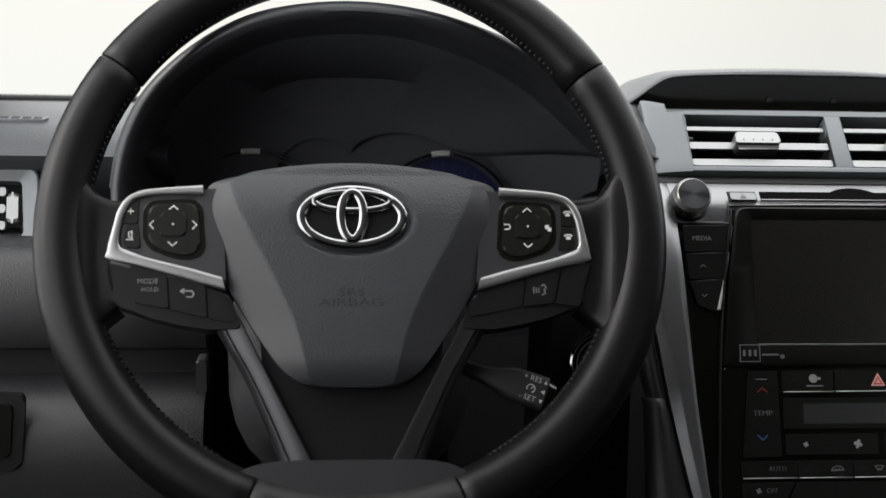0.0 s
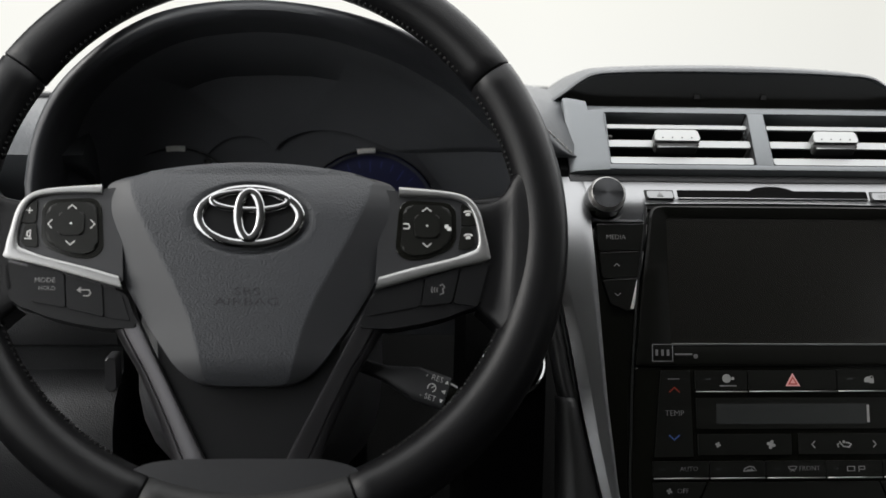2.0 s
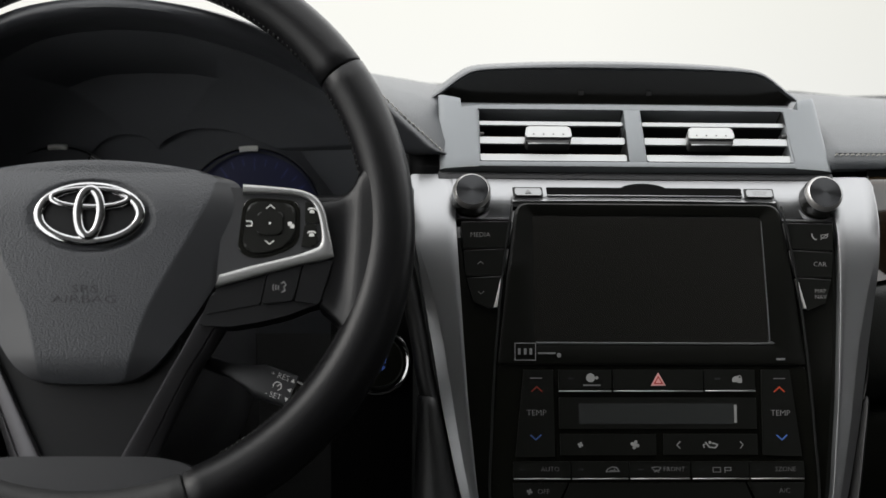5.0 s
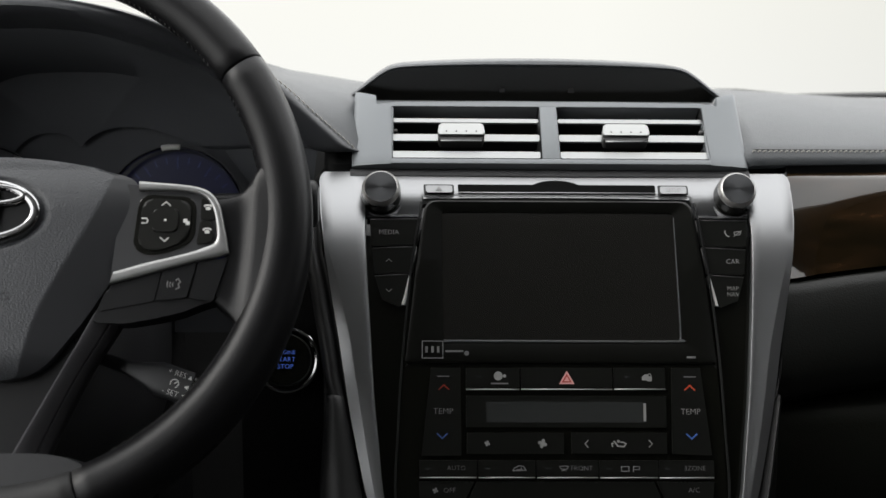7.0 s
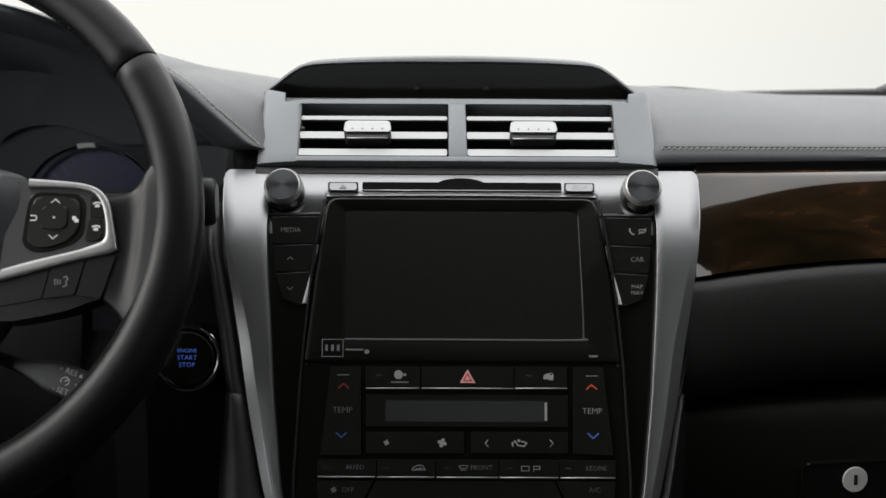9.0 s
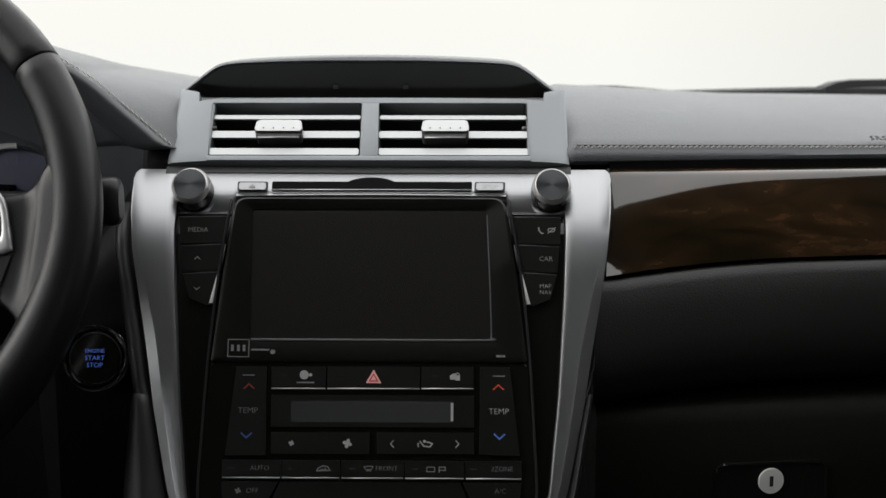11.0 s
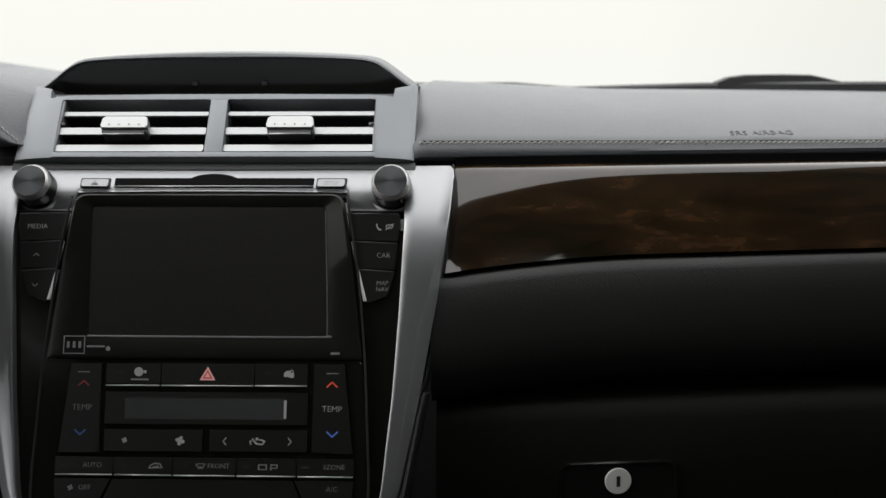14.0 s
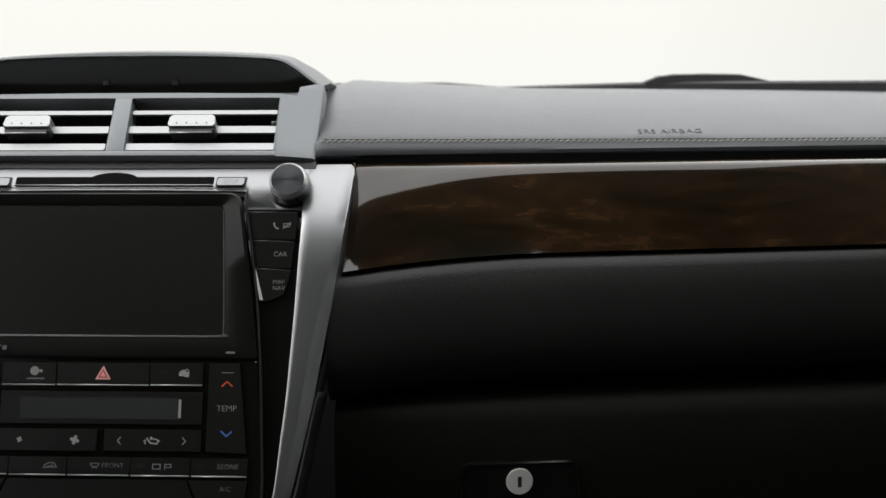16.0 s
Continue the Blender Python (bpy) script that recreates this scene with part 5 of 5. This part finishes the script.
crest = []
for p in smooth_line(CREST, 5):
    out = p - CEN
    out.y = 0
    crest.append(p + out.normalized() * swell(p.x))
rows_ = []
for i, p in enumerate(crest):
    t = i / (len(crest) - 1)
    right = max(0.0, 1 - t / 0.42)
    face = 0.010 + 0.016 * right + swell(p.x)
    inward = (CEN - p)
    inward.y = 0
    inward.normalize()
    f0 = p + inward * face + Vector((0, 0.004, 0))
    f1 = p + inward * (face + 0.004) + Vector((0, 0.016, 0))
    f2 = p + inward * (face + 0.010) + Vector((0, 0.040, 0))
    f3 = p + inward * (face + 0.020) + Vector((0, 0.068, 0))
    f4 = Vector((p.x, 0.940, p.z)) + inward * (face + 0.040)
    f5 = Vector((p.x, 0.951, p.z)) + inward * (face + 0.098)
    back = Vector((p.x + 0.02 * (p.x + 0.363), 1.05, 1.0 + (p.z - 1.0) * 0.80))
    far = Vector((p.x + 0.02 * (p.x + 0.363), 1.28, 1.0 + (p.z - 1.0) * 0.52))
    rr = 0.0065 + 0.5 * swell(p.x)
    c = p + inward * rr + Vector((0, rr, 0))
    roll = [c + rr * (-inward * math.cos(q) - Vector((0, 1, 0)) * math.sin(q)) for q in (math.pi / 2, math.pi * 0.36, math.pi * 0.22, math.pi * 0.1, 0.0)]
    ridge = 1.0885 - 0.16 * (p.x + 0.147) if p.x > -0.30 else 1.113
    if p.x > -0.30 and back.z < ridge:
        back.z, far.z = ridge, ridge - 0.012
    steps = []
    for f, g in ((0.06, 0.16), (0.14, 0.42), (0.26, 0.70), (0.45, 0.90), (0.7, 0.985)):
        q = p.lerp(back, f)
        if back.z > p.z:
            q.z = p.z + (back.z - p.z) * g
        steps.append(q - inward * (0.002 if back.z <= p.z else 0.0))
    rows_.append([f5, f4, f3, f2, f1, f0, *roll, *steps, back, far])
rows_.insert(0, [q + Vector((0.009, 0.007, -0.003)) for q in rows_[0]])
inner_rows = [r[:4] for r in rows_]
lip_rows = [r[3:10] for r in rows_]
for k in (1, 2, 3):
    inner_rows.insert(0, [q - Vector((0.004, 0, 0.03)) for q in inner_rows[0]])
    inner_rows.append([q - Vector((0, 0, 0.03)) for q in inner_rows[-1]])
    lip_rows.append([q - Vector((0, 0, 0.03)) for q in lip_rows[-1]])
outer_rows = [r[9:] for r in rows_]
cowl = thing("cluster_hood", pose(0, 0, 0), "dark vinyl hood over the instrument cluster", "dashboard")
part("hood_top", loft(outer_rows, False), DASH, cowl, "dark grey grained vinyl top of the hood", 60)
part("hood_lip", loft(lip_rows, False), LIP, cowl, "dark grey rolled edge of the hood", 60)
part("hood_inside", loft(inner_rows, False), RECESS, cowl, "matt black inside of the hood", 60)
edge_line = []
for p in crest[:19]:
    out = p - CEN
    out.y = 0
    edge_line.append(p + Vector((0, 0.0085, 0.0)) + out.normalized() * 0.0012)
stitch_row("stitching", edge_line, 0.0042, cowl)
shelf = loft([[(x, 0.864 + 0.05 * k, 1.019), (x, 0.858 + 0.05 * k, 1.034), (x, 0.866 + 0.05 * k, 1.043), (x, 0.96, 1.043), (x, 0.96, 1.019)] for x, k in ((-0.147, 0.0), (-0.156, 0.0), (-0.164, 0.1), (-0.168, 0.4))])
part("shelf", shelf, SHADE_BLACK, cowl, "strip under the end of the hood, shade in its black", 50)

# instrument cluster
clu = thing("instrument_cluster", pose(0, 0.945, 0.985, 80, 0, 0), "dark instrument cluster with two chrome ringed dials", "instrument cluster")
part("face", prism(rounded(mm((-535, -90), (-190, -90), (-215, 95), (-260, 130), (-470, 130), (-510, 95)), 0.02), -0.02, -0.002), RECESS, clu, "matt black cluster face")
for cx, nm in ((-0.4365, "speed"), (-0.2885, "revs")):
    ringp = [(cx + 0.054 * math.cos(a), 0.0 + 0.054 * math.sin(a), 0.008) for a in [2 * math.pi * i / 48 for i in range(48)]]
    d = part("dial", prism(disc_pts(cx, 0, 0.051, 40), -0.004, 0.0), GAUGE_GLOW if nm == "revs" else SCREEN, clu, "dark dial face")
    part("dial_ring", tube(ringp, 0.0016, 8, True, flat=2.2), CHROME, d, "chrome dial ring")
    # Pale arcs stand in for the glints above the dials.
    arc = [(cx + 0.0535 * math.cos(radians(a)), 0.0535 * math.sin(radians(a)), 0.012) for a in (range(84, 102, 3) if nm == "speed" else range(86, 104, 3))]
    part("dial_visor", tube(arc, 0.0022, 8), STEEL, d, "pale arc standing in for a glint on the dial")
    bm = bmesh.new()
    for i in range(25):
        a = radians(225 - 270 * i / 24)
        r0 = 0.042 if i % 3 else 0.038
        stroke(bm, [(cx + r0 * math.cos(a), r0 * math.sin(a)), (cx + 0.047 * math.cos(a), 0.047 * math.sin(a))], 0.0009, 0.0004)
    part("ticks", bm, DIAL_GLOW if nm == "revs" else DIM, d, "dial ticks")
    part("needle", prism([(cx - 0.001, 0), (cx + 0.001, 0), (cx - 0.022, -0.036)], 0.002, 0.003), WHITE, d, "thin pale needle")
    part("needle_hub", prism(disc_pts(cx, 0, 0.010, 24), 0.0, 0.005, 0.001), GLOSS, d, "black needle hub")
part("display", prism(rounded(mm((-386, -30), (-339, -30), (-339, 28), (-386, 28)), 0.003), -0.004, 0.001), SCREEN, clu, "dark trip display")

# lower driver's side of the dashboard
PROFILE = [(0.90, 1.030), (0.846, 1.020), (0.830, 1.005), (0.822, 0.975), (0.812, 0.93), (0.805, 0.88), (0.806, 0.80), (0.83, 0.70), (0.88, 0.62), (0.95, 0.62)]
loops = []
for x in (-0.70, -0.64, -0.58, -0.52, -0.46):
    loops.append([(x, 0.90, 0.985), (x, 0.835, 0.982), (x, 0.820, 0.972), (x, 0.814, 0.955), (x, 0.812, 0.925), (x, 0.816, 0.915), (x, 0.832, 0.910), (x, 0.836, 0.893), (x, 0.818, 0.887), (x, 0.800, 0.878), (x, 0.792, 0.862), (x, 0.790, 0.84), (x, 0.794, 0.78), (x, 0.83, 0.68), (x, 0.95, 0.62)])
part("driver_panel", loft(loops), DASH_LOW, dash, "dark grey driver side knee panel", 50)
# Shade beside and behind the column is painted as near-black plastic.
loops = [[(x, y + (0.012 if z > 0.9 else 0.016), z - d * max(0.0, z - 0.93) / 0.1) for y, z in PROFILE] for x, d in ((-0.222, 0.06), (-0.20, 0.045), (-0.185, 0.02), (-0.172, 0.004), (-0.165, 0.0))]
part("switch_side_panel", loft(loops), SHADE_BLACK, dash, "panel beside the steering column, shade in its black", 50)
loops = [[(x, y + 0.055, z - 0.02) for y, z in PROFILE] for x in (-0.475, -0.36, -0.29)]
part("column_recess", loft(loops), SHADE_BLACK, dash, "recess behind the steering column, shade in its black", 50)
bm = prism(rounded(mm((-640, 835), (-577, 839), (-573, 891), (-640, 893)), 0.006), 0, 0.004, 0.002)
cv = part("fuse_flap", bm, PLASTIC, dash, "black storage flap with a raised rim")
cv.matrix_basis = pose(0, 0.793, 0, 90, 0, 0)
bm = prism(rounded(mm((-640, 845), (-584, 848), (-581, 884), (-640, 886)), 0.004), 0.004, 0.0055, 0.001)
part("flap_inset", bm, BUTTON, cv, "inset panel of the flap")

# left top pad with its small defroster, and the left vent
loops = []
for x in (-0.78, -0.70, -0.62, -0.57, -0.53, -0.49):
    s = (x + 0.49) / 0.29
    loops.append([(x, 0.90, 1.02), (x, 0.868, 1.033), (x, 0.862, 1.040), (x, 0.872, 1.050), (x, 0.90, 1.059), (x, 0.94, 1.067), (x, 1.0, 1.072), (x, 1.28, 1.070), (x, 1.28, 1.0), (x, 0.92, 1.0)])
part("driver_pad", loft(loops), DASH, dash, "dark grey vinyl top pad at the door", 60)
dv = part("defroster", prism(rounded(mm((-22, -4), (22, -4), (24, 4), (-22, 4)), 0.002), -0.001, 0.0012, 0.0006), VENT_SILVER, dash, "small grey side window defroster grille")
dv.matrix_basis = pose(-0.606, 0.914, 1.0628, 12, 0, 0)
for i in range(5):
    part("defroster_slot", prism(mm((-18 + 8 * i, -2.4), (-12 + 8 * i, -2.4), (-12 + 8 * i, 2.4), (-18 + 8 * i, 2.4)), 0.0012, 0.0015), MATT, dv, "dark slot of the grille")
LV = pose(-0.625, 0.872, 1.003, 76, 0, 0)
lvent = thing("side_vent", LV, "driver side air vent with a silver frame and chrome wheel", "air vent")
fo, fi = rounded(mm((-50, 28), (44, 28), (46, -26), (-50, -26)), 0.008), rounded(mm((-44, 19), (32, 19), (34, -20), (-44, -20)), 0.004)
fb = frame_between(fo, fi, 0.0, -0.002, 0.02)
bmesh.ops.recalc_face_normals(fb, faces=fb.faces)
part("frame", fb, VENT_SILVER, lvent, "satin silver frame")
part("duct", prism(mm((-44, 19), (34, 19), (34, -20), (-44, -20)), -0.05, -0.03), MATT, lvent, "black duct")
for v in (12, 0, -12):
    part("slat", prism(rounded(mm((-44, v - 3), (20, v - 3), (20, v + 3), (-44, v + 3)), 0.001), -0.012, -0.006, 0.001), SLAT, lvent, "satin silver slat")
part("thumb_wheel", prism(rounded(mm((22, -11), (30, -11), (30, 11), (22, 11)), 0.0035), -0.012, -0.001, 0.003, 3), TAB, lvent, "chrome thumb wheel")

# steering column cover
col = thing("steering_column", WHEEL, "grey plastic steering column cover behind the wheel", "steering column")
loops = []
for w, a, b, dv_ in ((-0.040, 0.050, 0.056, -0.05), (-0.048, 0.064, 0.070, -0.054), (-0.062, 0.074, 0.080, -0.057), (-0.10, 0.082, 0.088, -0.058), (-0.16, 0.084, 0.09, -0.058)):
    loops.append([(a * math.copysign(abs(math.cos(t)) ** 0.75, math.cos(t)), dv_ + b * math.copysign(abs(math.sin(t)) ** 0.75, math.sin(t)), w) for t in [2 * math.pi * i / 28 for i in range(28)]])
part("shroud", loft(loops), COLUMN, col, "dark grey column shroud", 60)
part("hub", prism(disc_pts(0, 0, 0.045, 32), -0.04, -0.02), MATT, col, "black hub behind the airbag")

bm = prism(rounded(mm((-3.6, -12), (3.6, -12), (3.4, 11), (-3.4, 11)), 0.002), -0.02, 0.0, 0.002)
lev = part("release_lever", bm, COLUMN, col, "small grey release lever beside the shroud")
lev.matrix_basis = WHEEL.inverted() @ pose(-0.4612, 0.795, 0.900, 90, 0, 0)

# cruise control stalk
CR = Matrix.Translation((-0.2515, 0.738, 0.9060)) @ pose(0, 0, 0, 69, 0, 0) @ at(0, 0, 0, -19)
cruise = thing("cruise_stalk", CR, "short black cruise control stalk with white lettering", "stalk")
loops = []
for u, a, b in ((-0.050, 0.004, 0.004), (-0.030, 0.005, 0.006), (-0.017, 0.0085, 0.007), (-0.011, 0.0108, 0.008), (0.011, 0.0108, 0.008)):
    loops.append([(u, a * math.copysign(abs(math.cos(t)) ** 0.5, math.cos(t)), -0.006 + b * math.copysign(abs(math.sin(t)) ** 0.5, math.sin(t))) for t in [2 * math.pi * i / 20 for i in range(20)]])
body_ = part("stalk", loft(loops), PANEL, cruise, "black stalk body", 50)
part("end_cap", tube([(0.0115, 0, -0.006), (0.0165, 0, -0.006)], [0.0098, 0.0085], 16), GLOSS, cruise, "gloss end button")
writing("+ RES", 0.0050, WHITE, body_, at(0.0005, 0.0064, 0.0021), "legend")
writing("- SET", 0.0050, WHITE, body_, at(0.0005, -0.0062, 0.0021), "legend")
for tri_ in (((8, 5.2), (10.4, 5.2), (9.2, 7.6)), ((8, -5), (10.4, -5), (9.2, -7.4)), ((7.4, 0), (10, 1.4), (10, -1.4))):
    mark(body_, WHITE, "white triangle", lambda bm: prism(mm(*tri_), 0.002, 0.0022, bm=bm))
mark(body_, WHITE, "white speedometer mark", lambda bm: stroke(bm, [(0.001 + 0.0026 * math.cos(a), 0.0026 * math.sin(a)) for a in [radians(-60 + 30 * i) for i in range(10)]], 0.0006, 0.002), lambda bm: stroke(bm, mm((1, 0), (2.6, 1.8)), 0.0006, 0.002))

# wiper stalk behind the rim
ws = thing("wiper_stalk", pose(-0.174, 0.800, 1.0120, 90, 0, 0), "black wiper stalk with a broad rounded end", "stalk")
loops = []
for u, a, b in ((-0.10, 0.006, 0.006), (-0.04, 0.007, 0.007), (-0.016, 0.011, 0.009), (-0.007, 0.0158, 0.012), (0.003, 0.0162, 0.012), (0.0065, 0.0152, 0.0105), (0.0085, 0.0115, 0.007)):
    loops.append([(u, a * math.copysign(abs(math.cos(t)) ** 0.7, math.cos(t)), b * math.copysign(abs(math.sin(t)) ** 0.7, math.sin(t))) for t in [2 * math.pi * i / 20 for i in range(20)]])
part("lever", loft(loops), SATIN, ws, "satin black lever", 60)

# start button
SB = pose(-0.1895, 0.8085, 0.9040, 78, 0, 0)
sb = thing("start_button", SB, "round black start button with a chrome ring and blue lettering", "button")
part("chrome_ring", tube([(0.0213 * math.cos(a), 0.0213 * math.sin(a), 0.001) for a in [2 * math.pi * i / 48 for i in range(48)]], 0.0017, 8, True), RING, sb, "chrome ring")
part("socket", prism(disc_pts(0, 0, 0.0218, 40), -0.012, -0.0005), GLOSS, sb, "black socket")
cap_ = part("cap", prism(disc_pts(0, 0, 0.0165, 40), -0.002, 0.0022, 0.0012), GLOSS, sb, "gloss black push cap")
part("cap_edge", tube([(0.0174 * math.cos(a), 0.0174 * math.sin(a), 0.0006) for a in [2 * math.pi * i / 40 for i in range(40)]], 0.0006, 8, True), GREY, cap_, "thin satin edge of the cap")
for word, v in (("ENGINE", 0.0050), ("START", 0.0002), ("STOP", -0.0046)):
    writing(word, 0.0038 if word == "ENGINE" else 0.0046, BLUE_GLOW, cap_, at(0, v, 0.0022), "legend")

# ---- windscreen foot ----
foot_ = thing("windscreen_cowl", pose(0, 0, 0), "black cowl strip at the foot of the windscreen", "cowl")
loops = []
for i in range(29):
    x = -0.72 + 1.44 * i / 28
    y = 1.16 - 0.10 * (x / 0.6) ** 2 if abs(x) < 0.6 else 1.06
    y = max(y, 1.10)
    z = 1.0835 + 0.010 * max(0, -x) / 0.4 if x < 0.25 else 1.0790 + 0.0045 * min(1, (x - 0.25) / 0.15)
    if x < -0.3:
        z = 1.076
    loops.append([(x, y, z - 0.02), (x, y, z - 0.002), (x, y + 0.004, z), (x, y + 0.03, z), (x, y + 0.03, z - 0.02)])
part("strip", loft(loops), MATT, foot_, "matt black strip", 50)
loops = []
for x, h in ((0.385, 0.0), (0.396, 0.0045), (0.41, 0.0062), (0.44, 0.0066), (0.468, 0.0060), (0.482, 0.003), (0.495, 0.0)):
    loops.append([(x, 1.115, 1.078), (x, 1.115, 1.0828 + h), (x, 1.125, 1.0838 + h), (x, 1.145, 1.0828 + h), (x, 1.145, 1.078)])
part("wiper_cover", loft(loops), MATT, foot_, "dark rounded wiper cover", 50)
